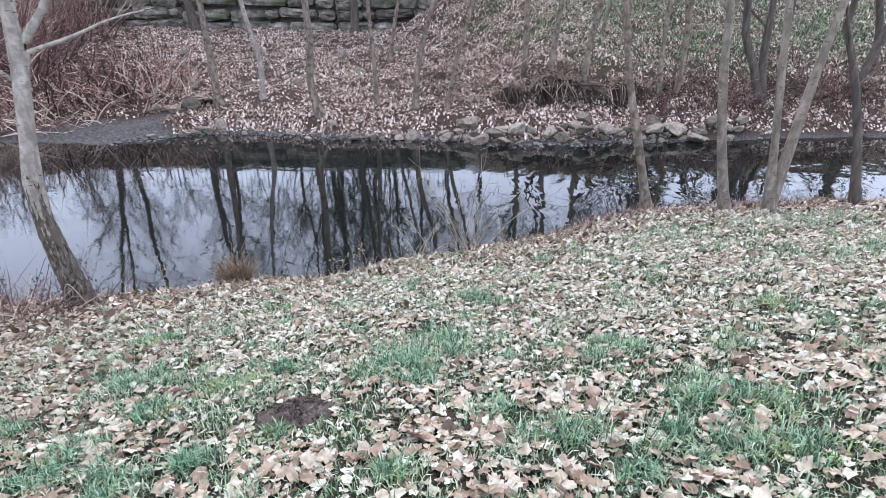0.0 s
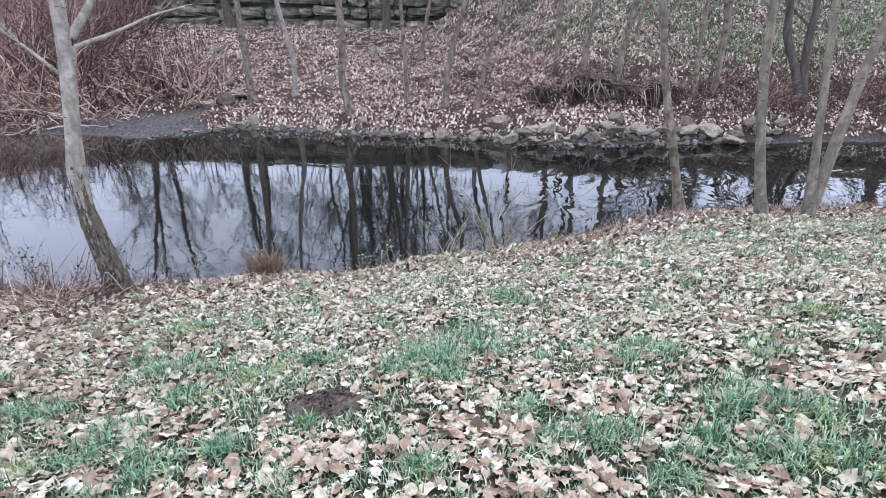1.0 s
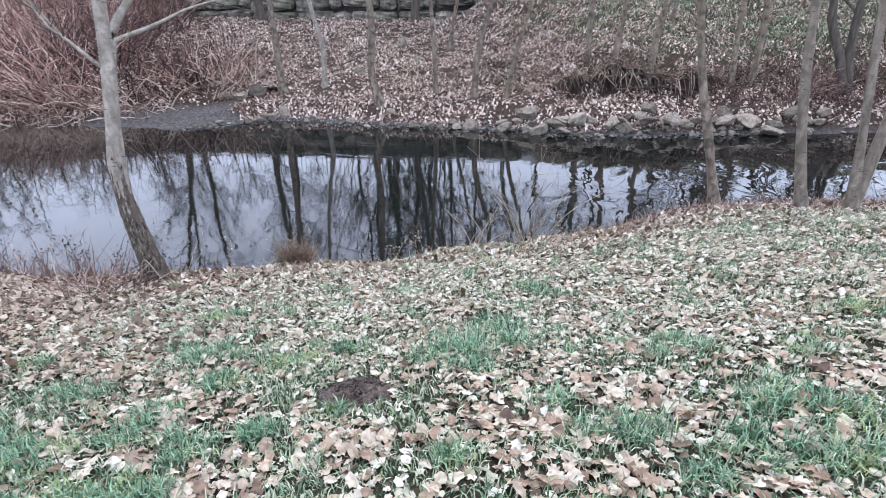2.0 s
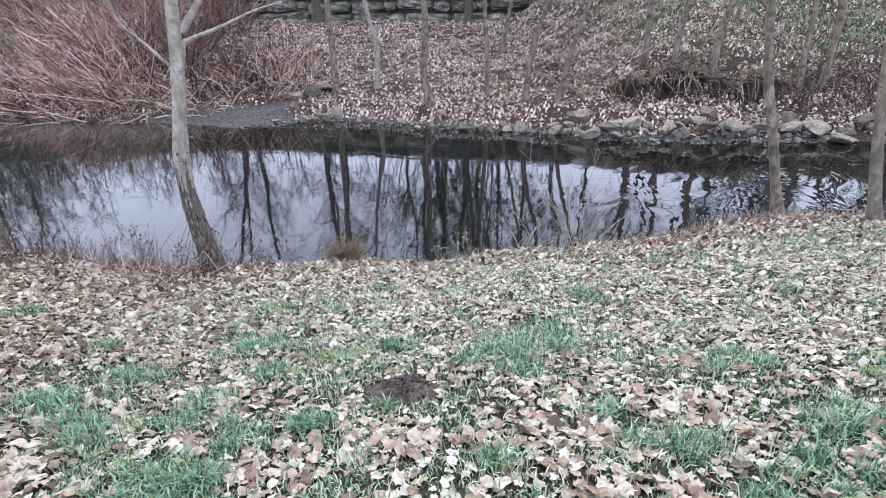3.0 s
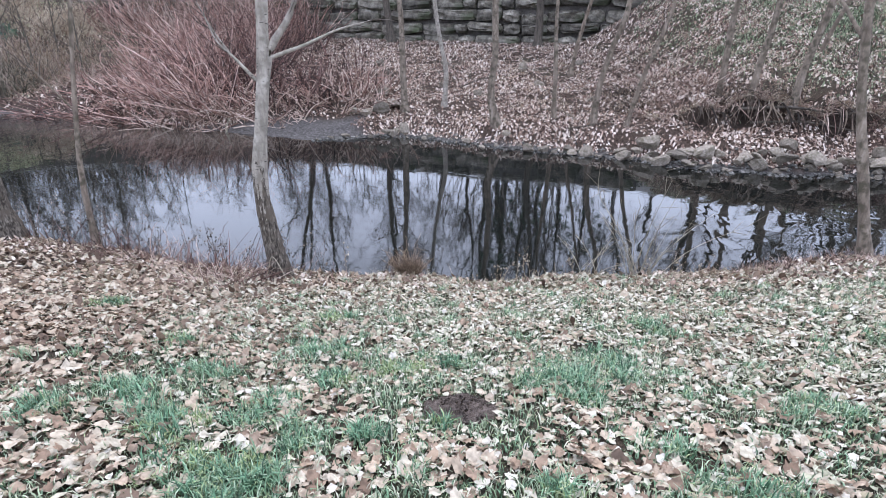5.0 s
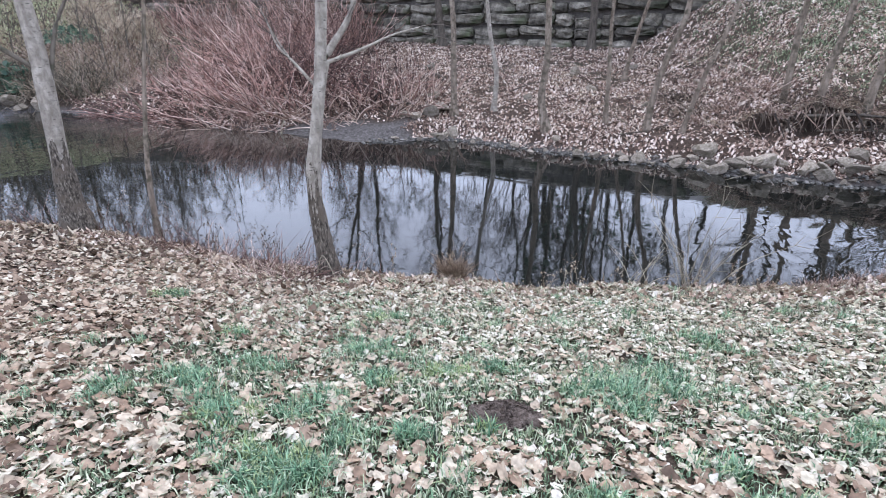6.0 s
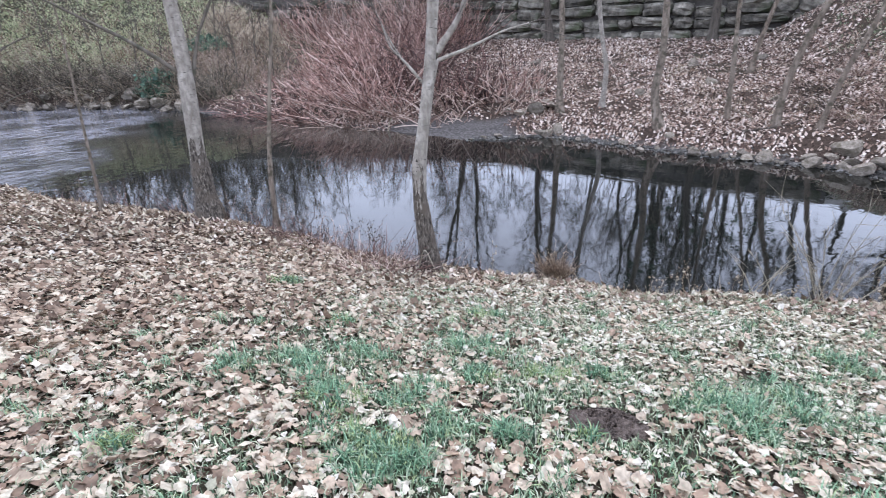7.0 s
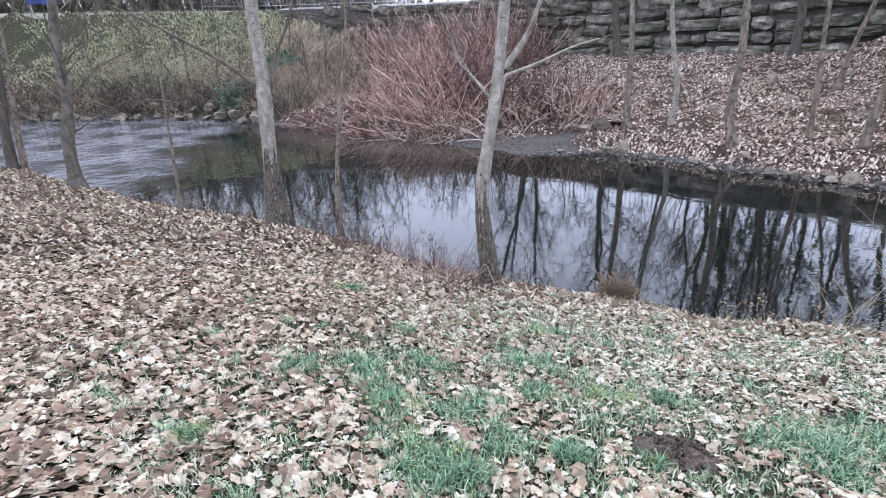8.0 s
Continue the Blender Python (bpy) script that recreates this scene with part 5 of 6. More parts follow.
def ivy(label, cx, cy, r, h, n, seed):
    """A clump of small evergreen leaves on a few stems."""
    rng = np.random.RandomState(seed)
    z0 = float(ground_z(cx, cy))
    d = rng.normal(size=(n, 3))
    d /= np.linalg.norm(d, axis=1)[:, None]
    p = d * (rng.uniform(0.3, 1, n) ** 0.4)[:, None] * (1 + 0.25 * np.sin(5 * d[:, 0:1] + seed) + 0.2 * np.sin(7 * d[:, 2:3]))
    p = np.stack([p[:, 0] * r, p[:, 1] * r, np.abs(p[:, 2]) * h], 1)
    a, b = rng.normal(size=(n, 3)) * 0.05, rng.normal(size=(n, 3)) * 0.05
    g = Geo()
    v = np.stack([p - a, p + b, p + a, p - b], 1)
    g.add(v.reshape(-1, 3), 4 * np.arange(n)[:, None] + np.array([[0, 1, 2, 3]]))
    root = tagged(new("evergreen_shrub"), label, "shrub")
    root.location = (cx, cy, z0)
    tagged(part("foliage", g, M_IVY, root), kind="stuff")
    g = Geo()
    t = rng.normal(size=(24, 3)) * [r * 0.4, r * 0.4, 0] + [0, 0, h * 0.8]
    stems(g, np.zeros((24, 3)) - [0, 0, 0.05], t, np.full(24, 0.012), np.zeros((24, 3)))
    tagged(part("brushwood", g, M_TWIG, root), kind="stuff")




def thicket(label, xs, ys, n, height, radius, seed, material, spread, sag=0.5):
    """Uncountable bare scrub in a band along a line."""
    rng = np.random.RandomState(seed)
    u = rng.uniform(0, len(xs) - 1, n)
    x = np.interp(u, range(len(xs)), xs) + rng.normal(0, spread, n)
    y = np.interp(u, range(len(ys)), ys) + rng.normal(0, spread, n)
    base = np.stack([x, y, np.maximum(ground_z(x, y), 0.0) - 0.04], 1)
    h = height * rng.uniform(0.3, 1.1, n) * (0.75 + 0.35 * np.sin(2.1 * x + 0.7 * y))
    up = h * np.clip(1 - sag * rng.uniform(0, 1, n), 0.05, 1)
    tip = base + np.stack([rng.normal(0, 0.45, n) * h, rng.normal(0, 0.45, n) * h, up], 1)
    g = Geo()
    stems(g, base, tip, radius * rng.uniform(0.5, 1.2, n), rng.normal(0, 0.1, (n, 3)) * h[:, None], 3, 4)
    m = n * 2
    i, v = rng.randint(0, n, m), rng.uniform(0.3, 1, m)[:, None]
    b = base[i] + (tip[i] - base[i]) * v
    stems(g, b, b + rng.normal(0, 0.22, (m, 3)) * h[i][:, None] + [0, 0, 0.1], np.full(m, radius * 0.5), np.zeros((m, 3)), 3, 2)
    return tagged(part("thicket", g, material), label, "thicket", kind="stuff")


M_SCRUB = leaf_mat("brown_scrub_bark", [(0.04, 0.032, 0.025), (0.11, 0.092, 0.068), (0.21, 0.176, 0.134), (0.34, 0.29, 0.226), (0.07, 0.07, 0.047)])
thicket("low brown scrub and brambles over the stones of the riffle bank", [-21.5, -25, -28.5, -32, -37], [14.2, 13.8, 12.9, 11.2, 8.1], 3200, 1.75, 0.018, 41, M_SCRUB, 0.75, 0.6)
thicket("thin brown scrub on the slope below the footpath", [-22, -27, -32, -38], [17.5, 17.5, 15.5, 11], 1200, 1.6, 0.014, 42, M_STALK, 1.7, 0.5)
thicket("dark bare woodland edge beyond the footpath", [-30, -37, -43, -48, -52, -56], [31, 27, 21, 14, 6, -4], 1700, 5.5, 0.045, 43, M_SCRUB, 1.6, 0.15)
thicket("low dark hedge of bare brushwood behind the footpath", [-34, -41, -46, -50, -54], [30, 23, 15, 6, -4], 1500, 2.6, 0.04, 47, M_SCRUB, 0.8, 0.3)
thicket("dense dark young trees behind the railing", [-8.5, -6.0, -4.0, -2.5], [31, 30.5, 30.5, 31], 60, 11.0, 0.05, 45, M_SCRUB, 0.8, 0.05)
thicket("dense dark young trees on the far slope", [8, 11, 14, 17, 21], [28, 27.5, 26, 25, 24], 130, 10.0, 0.045, 46, M_SCRUB, 0.9, 0.05)
thicket("dense bare young trees above the bend of the footpath", [-47, -43, -39, -36], [20, 24, 28, 30.5], 260, 9.0, 0.04, 48, M_SCRUB, 1.0, 0.1)
thicket("dark bare brushwood among the trees on the far slope", [6.5, 9, 12, 15], [15.0, 15.4, 15.9, 16.6], 300, 0.85, 0.015, 49, M_STEM_DARK, 0.7, 0.45)
thicket("low dark brown brush along the foot of the far slope", [5.4, 7, 9, 12], [14.3, 14.6, 14.9, 15.3], 700, 0.65, 0.013, 52, M_STEM_DARK, 0.45, 0.6)
thicket("low tangled brown scrub between the red bush and the slope", [-20, -23, -26, -29], [15.6, 16.6, 17.6, 17.6], 1100, 1.1, 0.013, 50, M_DEAD, 1.1, 0.75)
thicket("dark scrub among the fallen leaves beside the red bush", [-20, -23, -26], [17.6, 19.5, 18.6], 500, 1.5, 0.013, 51, M_SCRUB, 1.2, 0.4)
thicket("dry pinkish grass below the wall's end", [-26.5, -31], [21.6, 21.0], 2300, 0.95, 0.018, 44, M_DEAD_PALE, 0.85, 0.65)
ivy("dark green evergreen clump at the riffle's edge", -24.6, 13.0, 0.8, 1.1, 650, 1)
ivy("dark green evergreen clump on the slope", -28.6, 18.6, 1.3, 0.7, 600, 2)


def climbing_ivy(label, x, y, z0, z1, r, n, seed):
    """Evergreen leaves in uneven clumps round a trunk."""
    rng = np.random.RandomState(seed)
    c = 26
    cz, ca = np.sort(rng.uniform(z0, z1, c)), rng.uniform(0, 2 * math.pi, c)
    k = rng.randint(0, c, n)
    p = np.stack([0.5 * r * np.cos(ca[k]), 0.5 * r * np.sin(ca[k]), cz[k]], 1) + rng.normal(0, 1, (n, 3)) * [0.42 * r, 0.42 * r, 0.5]
    a, b = rng.normal(size=(n, 3)) * 0.09, rng.normal(size=(n, 3)) * 0.09
    g = Geo()
    g.add((np.stack([p - a, p + b, p + a, p - b], 1) + [x, y, 0]).reshape(-1, 3), 4 * np.arange(n)[:, None] + np.array([[0, 1, 2, 3]]))
    return tagged(part("climbing_ivy", g, M_IVY), label, "ivy", kind="stuff")


for k, (x, y, z0, z1, r) in enumerate([(-6.2, 30.6, 7, 17, 0.9), (-5.3, 29.8, 6.5, 18, 1.0), (-3.9, 31, 7, 16, 0.9), (-2.7, 30, 7, 17, 0.8), (-7.1, 29.6, 8, 16, 0.9), (-1.2, 31, 7, 16, 1.0)]):
    climbing_ivy("dark evergreen ivy climbing a tall tree behind the wall", x, y, z0, z1 + 2, 1.4 * r, 280, 700 + k)


def willow(label, cx, cy, n, height, seed, fan=0.55):
    """A stool of thin shoots that fan out from one foot."""
    rng = np.random.RandomState(seed)
    z = float(ground_z(cx, cy)) - 0.02
    root = tagged(new("willow_shrub"), label, "shrub", "willow shoots on the near edge")
    root.location = (cx, cy, z)
    for k in range(n):
        b = np.array([rng.normal(0, 0.06), rng.normal(0, 0.05), 0])
        h = height * rng.uniform(0.35, 1.0)
        w = np.array([rng.normal(0, fan), rng.normal(0, fan * 0.6), 1.0])
        tip = b + w * h / np.linalg.norm(w)
        mid = (b + tip) / 2 + np.array([-0.06 * w[0], 0, 0.05]) * h
        path = spline([b, mid, tip], 8)
        g = Geo()
        tube(g, path, 0.0066 * (0.6 + 0.4 * h / height) * (1 - 0.75 * np.linspace(0, 1, 8)), 5)
        for q in range(3):
            p = path[rng.randint(3, 8)]
            tube(g, [p, p + (tip - b) * 0.1 + rng.normal(0, 0.05, 3) * h, p + (tip - b) * 0.22 + rng.normal(0, 0.08, 3) * h], [0.004, 0.003, 0.0015], 4)
        part("shoot", g, M_STALK_PALE, root)
    return root


M_STALK_PALE = leaf_mat("pale_straw_shoot", [(0.24, 0.205, 0.15), (0.38, 0.34, 0.26), (0.30, 0.26, 0.20)])
willow("spray of thin pale willow shoots at the water's edge", 0.33, 6.3, 18, 1.5, 360, 0.42)
willow("low spray of thin willow shoots beside the taller one", -0.25, 5.98, 9, 0.7, 361, 0.7)
for k, (x, y) in enumerate([(-4.5, 4.55), (-5.3, 4.5), (-6.1, 4.55), (-4.1, 4.3), (-3.75, 4.2), (-4.0, 3.9)]):
    bush("low tangle of dead brown stalks on the near edge", x, y, 0.4, 0.25, 90, 0.45, 370 + k, M_DEAD if k % 2 else M_STEM_DARK, 0.005, 0.6, "dead stalks", scatter_lean=0.8, sag=0.85, shoots=1.0)
bush("tuft of dry brown reed grass at the water's edge", -2.36, 5.32, 0.08, 0.06, 520, 0.44, 362, M_REED, 0.0055, 0.5, "grass tuft", scatter_lean=0.26)


def fringe(label, x0, x1, n, height, seed, material, inset=(0.0, 0.5), clump=0.12, thick=1.0):
    """Dry stalks in clumps along the near edge."""
    rng = np.random.RandomState(seed)
    c = max(3, n // 14)
    cx = rng.uniform(x0, x1, c)
    ci = rng.uniform(*inset, c)
    ch = rng.uniform(0.35, 1.0, c) ** 1.2
    k = rng.randint(0, c, n)
    x = cx[k] + rng.normal(0, clump, n)
    y = np.interp(x, NEAR_X, NEAR_Y) - np.maximum(ci[k] + rng.normal(0, clump * 0.7, n), -0.08)
    base = np.stack([x, y, ground_z(x, y) - 0.02], 1)
    h = height * rng.uniform(0.4, 1.0, n) * ch[k]
    tip = base + np.stack([(rng.normal(0, 0.35, n) + 1.2 * (x - cx[k]) / max(clump, 0.05) * 0.25) * h, rng.normal(0.0, 0.4, n) * h, h * rng.uniform(0.5, 1, n)], 1)
    g = Geo()
    stems(g, base, tip, thick * (0.002 + 0.0018 * rng.uniform(0, 1, n)), rng.normal(0, 0.1, (n, 3)) * h[:, None], 3, 3)
    return tagged(part("dry_stalks", g, material), label, "dry stalks", kind="stuff")


fringe("thin dry weed stalks along the near water's edge", -12, -3.4, 420, 0.9, 400, M_STEM_DARK, (-0.05, 0.4), 0.25, 1.7)
fringe("low dry grass along the leafy bank", -13, -3.0, 1500, 0.24, 405, M_STALK, (0.0, 0.8))
fringe("reddish thin weed stalks around the bowed poplar", -6.0, -3.0, 130, 0.7, 401, M_STEM_RED, (-0.1, 0.6), 0.2)
fringe("short dry grass fringe along the near water's edge", -3.2, 2.2, 2400, 0.24, 402, M_STALK, (-0.05, 0.8))
fringe("brown dead stalks below the slim trees", 1.4, 9, 3200, 0.32, 403, M_DEAD, (-0.05, 0.7))
fringe("reddish dead stalks below the slim trees", 1.6, 6.8, 2000, 0.30, 404, M_STEM_DARK, (-0.05, 0.7))


def weeds(label, x0, x1, n, height, seed, material):
    """Single dead stalks with shrivelled leaves and seed heads, standing against the water."""
    rng = np.random.RandomState(seed)
    x = rng.uniform(x0, x1, n)
    y = np.interp(x, NEAR_X, NEAR_Y) - rng.uniform(-0.05, 0.35, n)
    base = np.stack([x, y, ground_z(x, y) - 0.02], 1)
    h = height * rng.uniform(0.4, 1.0, n)
    tip = base + np.stack([rng.normal(0, 0.2, n) * h, rng.normal(0, 0.2, n) * h, h], 1)
    bend = rng.normal(0, 0.05, (n, 3)) * h[:, None]
    g = Geo()
    stems(g, base, tip, rng.uniform(0.0028, 0.0045, n), bend, 4, 5)
    m = 11 * n
    i, u = rng.randint(0, n, m), (rng.uniform(0.12, 1, m) ** 0.6)[:, None]
    b = base[i] + (tip[i] - base[i]) * u + bend[i] * u * (1 - u) * 4
    t = b + rng.normal(0, 0.035, (m, 3)) + [0, 0, 0.012]
    stems(g, b, t, np.full(m, 0.0016), np.zeros((m, 3)), 3, 2)
    r = rng.uniform(0.006, 0.015, m)[:, None, None]
    head = np.array([(1, 0, 0), (0, 1, 0), (-1, 0, 0), (0, -1, 0), (0, 0, 1.4), (0, 0, -1.0)])
    faces = np.array([(0, 1, 4), (1, 2, 4), (2, 3, 4), (3, 0, 4), (1, 0, 5), (2, 1, 5), (3, 2, 5), (0, 3, 5)])
    v = t[:, None] + head[None] * r * rng.uniform(0.4, 1.3, (m, 6, 3))
    g.add(v.reshape(-1, 3), (faces[None] + 6 * np.arange(m)[:, None, None]).reshape(-1, 3))
    return tagged(part("dead_weeds", g, material), label, "dead weeds", kind="stuff")


weeds("dead brown weed stalks with seed heads along the near water's edge", -7.6, -3.3, 70, 0.75, 410, M_ROOT)
weeds("low dead weeds with shrivelled leaves on the leafy bank", -12.5, -7.4, 60, 0.7, 411, M_ROOT)
weeds("thin pale weed stalks beside the willow shoots", -3.2, 1.4, 22, 0.42, 412, M_STALK)


def bank_tufts(label, n, x0, x1, y0, y1, height, seed, material):
    """Small dead tufts strewn over the far bank."""
    rng = np.random.RandomState(seed)
    cx, cy = rng.uniform(x0, x1, n), rng.uniform(y0, y1, n)
    k = np.repeat(np.arange(n), 16)
    x, y = cx[k] + rng.normal(0, 0.09, len(k)), cy[k] + rng.normal(0, 0.07, len(k))
    ok = y - np.interp(x, FAR_X, FAR_Y) > 0.5
    x, y, k = x[ok], y[ok], k[ok]
    m = len(x)
    base = np.stack([x, y, ground_z(x, y) - 0.02], 1)
    h = height * rng.uniform(0.3, 1.0, n)[k] * rng.uniform(0.5, 1, m)
    tip = base + np.stack([rng.normal(0, 0.6, m) * h, rng.normal(-0.2, 0.5, m) * h, h * rng.uniform(0.15, 1, m)], 1)
    g = Geo()
    stems(g, base, tip, rng.uniform(0.004, 0.010, m), rng.normal(0, 0.12, (m, 3)) * h[:, None], 3, 3)
    return tagged(part("dead_tufts", g, material), label, "dead grass", kind="stuff")


bank_tufts("tufts of dead straw grass on the leafy far bank", 170, -8, 14, 13.5, 24, 0.5, 430, M_DEAD)
bank_tufts("pale straw tufts between the slender trees of the far bank", 110, -4.5, 4.5, 15.5, 22.5, 0.42, 432, M_DEAD_PALE)
bank_tufts("dark dead stalks on the leafy far bank", 130, -9, 14, 13.5, 24, 0.45, 431, M_STEM_DARK)


# ---- molehill ----
def build_molehill():
    rng = np.random.RandomState(3)
    n = 36
    g = Geo()
    u, a = np.linspace(0, 1, 12), np.arange(n) * 2 * math.pi / n
    U, A = np.meshgrid(u, a, indexing="ij")
    rad = 0.205 * (1 + 0.12 * np.sin(2 * A + 1) + 0.06 * np.sin(5 * A))
    x, y = -0.77 + rad * U * np.cos(A), 2.13 + rad * 0.85 * U * np.sin(A)
    z = ground_z(x, y) + 0.062 * (1 - U ** 2) ** 0.8 * (1 + 0.22 * np.sin(3 * A + 4 * U) + 0.15 * np.sin(7 * A - 6 * U)) + 0.010 * rng.normal(size=U.shape) * (U < 0.98) - 0.012 * (U > 0.98)
    i, j = np.meshgrid(np.arange(11), np.arange(n), indexing="ij")
    k = (j + 1) % n
    g.add(np.stack([x, y, z], -1).reshape(-1, 3), np.stack([i * n + j, (i + 1) * n + j, (i + 1) * n + k, i * n + k], -1).reshape(-1, 4))
    hill = tagged(part("molehill", g, M_MOLE), "small molehill of dark crumbly soil in the grass", "molehill")
    g = Geo()
    m = 420
    c = np.stack([-0.77 + rng.normal(0, 0.135, m), 2.13 + rng.normal(0, 0.12, m)], 1)
    q = np.clip(np.hypot((c[:, 0] + 0.77) / 0.19, (c[:, 1] - 2.13) / 0.18), 0, 1)
    zc = ground_z(c[:, 0], c[:, 1]) + 0.068 * (1 - q ** 2) ** 0.8
    r = rng.uniform(0.004, 0.016, m)
    tet = np.array([(1, 0, 0), (-0.5, 0.87, 0), (-0.5, -0.87, 0), (0, 0, 1.1), (0, 0, -0.6)])
    v = np.concatenate([c, zc[:, None]], 1)[:, None] + tet[None] * r[:, None, None] + rng.normal(0, 0.002, (m, 5, 3))
    f = np.array([(0, 1, 3), (1, 2, 3), (2, 0, 3), (1, 0, 4), (2, 1, 4), (0, 2, 4)])
    g.add(v.reshape(-1, 3), (f[None] + 5 * np.arange(m)[:, None, None]).reshape(-1, 3))
    tagged(part("loose_soil", g, M_MOLE, hill), kind="stuff")
    return hill


build_molehill()


# ---- grass ----
def build_grass(name, label, x, y, length, seed, width=0.004, material=M_GRASS):
    rng = np.random.RandomState(seed)
    clear = np.hypot((x + 0.77) / 0.20, (y - 2.12) / 0.17) > 1
    x, y = x[clear], y[clear]
    n = len(x)
    z = ground_z(x, y) - 0.01
    a, ln = rng.uniform(0, 2 * math.pi, n), length * rng.uniform(0.5, 1.2, n)
    lean = rng.uniform(0.2, 1.1, n)
    d = np.stack([np.cos(a), np.sin(a), 0 * a], 1)
    s = np.stack([-np.sin(a), np.cos(a), 0 * a], 1) * (width * rng.uniform(0.6, 1.3, n))[:, None]
    b = np.stack([x, y, z], 1)
    up = np.array([[0, 0, 1.0]])
    mid = b + d * (0.35 * lean * ln)[:, None] + up * (0.6 * ln)[:, None]
    tip = b + d * (0.9 * lean * ln)[:, None] + up * (ln * (0.95 - 0.35 * lean))[:, None]
    v = np.stack([b - s, b + s, mid - 0.7 * s, mid + 0.7 * s, tip], 1)
    g = Geo()
    o = 5 * np.arange(n)[:, None]
    g.add(v.reshape(-1, 3), np.concatenate([o + [[0, 1, 3]], o + [[0, 3, 2]], o + [[2, 3, 4]]]))
    return tagged(part(name, g, material), label, "grass", kind="stuff")


def scatter(n, x0, x1, y0, y1, keep, seed):
    rng = np.random.RandomState(seed)
    x, y = rng.uniform(x0, x1, n), rng.uniform(y0, y1, n)
    k = rng.uniform(0, 1, n) < keep(x, y)
    return x[k], y[k], rng


def off_molehill(x, y):
    return np.hypot((x + 0.77) / 0.20, (y - 2.12) / 0.17) > 1


def near_side(x, y, margin=0.12):
    return (np.interp(x, NEAR_X, NEAR_Y) - y > margin) * off_molehill(x, y) * (1 - 0.85 * worn(x, y))


gx, gy, _ = scatter(310000, -5.5, 6, 0.2, 8.0, lambda x, y: (0.08 + grass_amount(x, y)) ** 1.1 * near_side(x, y) * (1 - 0.5 * smooth(3.0, 4.8, y) * smooth(2.6, 1.2, x)) * (1 - 0.25 * smooth(-0.3, 0.6, x)), 500)
build_grass("grass", "short green winter grass between the fallen leaves", gx, gy, 0.07, 501, 0.0036)
gx, gy, _ = scatter(46000, -3.6, 3.4, 0.5, 2.9, lambda x, y: np.clip(0.55 + 0.5 * wave(x, y, 0.3, 6), 0.15, 1) * smooth(-3.6, -2.0, x) * near_side(x, y), 510)
build_grass("low_turf", "low matted turf under the fallen leaves", gx, gy, 0.05, 511, 0.0042, M_GRASS_LUSH)
gx, gy, _ = scatter(45000, -9, 8, -5.5, 0.6, lambda x, y: 0.15 + 0.6 * grass_amount(x, y), 512)
build_grass("rear_grass", "winter grass further up the near bank", gx, gy, 0.07, 513, 0.006)
gx, gy, _ = scatter(100000, -4.5, 7, 2.0, 8.2, lambda x, y: near_side(x, y) * smooth(-4.5, -2.5, x) * smooth(2.0, 3.8, y) * np.clip(0.6 + 0.5 * wave(x, y, 0.4, 11), 0.1, 1), 508)
build_grass("dry_grass", "bleached dry grass between the leaves towards the water", gx, gy, 0.05, 509, 0.005, M_STRAW)
rng = np.random.RandomState(7)
lush, deep, fresh = ([], []), ([], []), ([], [])
for px, py, r in GREEN_PATCHES:
    yellow = rng.uniform() < 0.4
    for c in range(int(6 + (190 if px < 0 else 110) * r * r)):
        ox, oy, n = rng.normal(px, r * 0.5), rng.normal(py, r * 0.38), rng.randint(16, 46)
        heap = deep if rng.uniform() < 0.25 else (fresh if yellow and rng.uniform() < 0.75 else lush)
        heap[0].append(rng.normal(ox, 0.028, n)), heap[1].append(rng.normal(oy, 0.026, n))
build_grass("grass_tufts", "longer lush green grass tufts on the near bank", np.concatenate(lush[0]), np.concatenate(lush[1]), 0.10, 502, 0.0038, M_GRASS_LUSH)
build_grass("fresh_grass", "fresh yellow-green grass patches on the near bank", np.concatenate(fresh[0]), np.concatenate(fresh[1]), 0.085, 515, 0.0036, M_GRASS_FRESH)
build_grass("grass_clumps", "dense dark green grass clumps standing out of the leaves", np.concatenate(deep[0]), np.concatenate(deep[1]), 0.12, 514, 0.0038, M_GRASS_DEEP)
tx, ty = [], []
for k in range(420):
    px, py = rng.uniform(-4.5, 4.5), rng.uniform(0.3, 6.0)
    if rng.uniform() < float(grass_amount(px, py)) * 1.1 and near_side(px, py, 0.4):
        n = rng.randint(25, 80)
        tx.append(rng.normal(px, 0.035, n)), ty.append(rng.normal(py, 0.035, n))
build_grass("small_grass_tufts", "small fresh grass tufts standing between the leaves", np.concatenate(tx), np.concatenate(ty), 0.095, 507, 0.0034, M_GRASS_LUSH)
gx, gy, _ = scatter(100000, 0, 18, 14.5, 28, lambda x, y: grass_amount(x, y) * 0.8, 503)
build_grass("far_grass", "thin green grass on the far slope", gx, gy, 0.12, 504, 0.012, M_GRASS_SLOPE)
gx, gy, _ = scatter(340000, -56, -20, -8, 24, lambda x, y: (0.12 + grass_amount(x, y)) * 0.8 * (0.15 + 0.85 * smooth(-26, -31, x)) * (y - np.interp(x, FAR_X, FAR_Y) > 0.8) * (y < np.interp(x, WALL_X, WALL_Y)), 505)
build_grass("far_meadow", "rough green grass on the slope below the footpath", gx, gy, 0.17, 506, 0.03, M_GRASS_FAR)


# ---- fallen leaves ----
LOBES = np.array([(0, -0.5), (0.20, -0.46), (0.42, -0.34), (0.36, -0.14), (0.54, 0.08), (0.34, 0.16), (0.28, 0.38), (0.12, 0.40), (0.0, 0.58),
                  (-0.12, 0.40), (-0.28, 0.38), (-0.34, 0.16), (-0.54, 0.08), (-0.36, -0.14), (-0.42, -0.34), (-0.20, -0.46)])
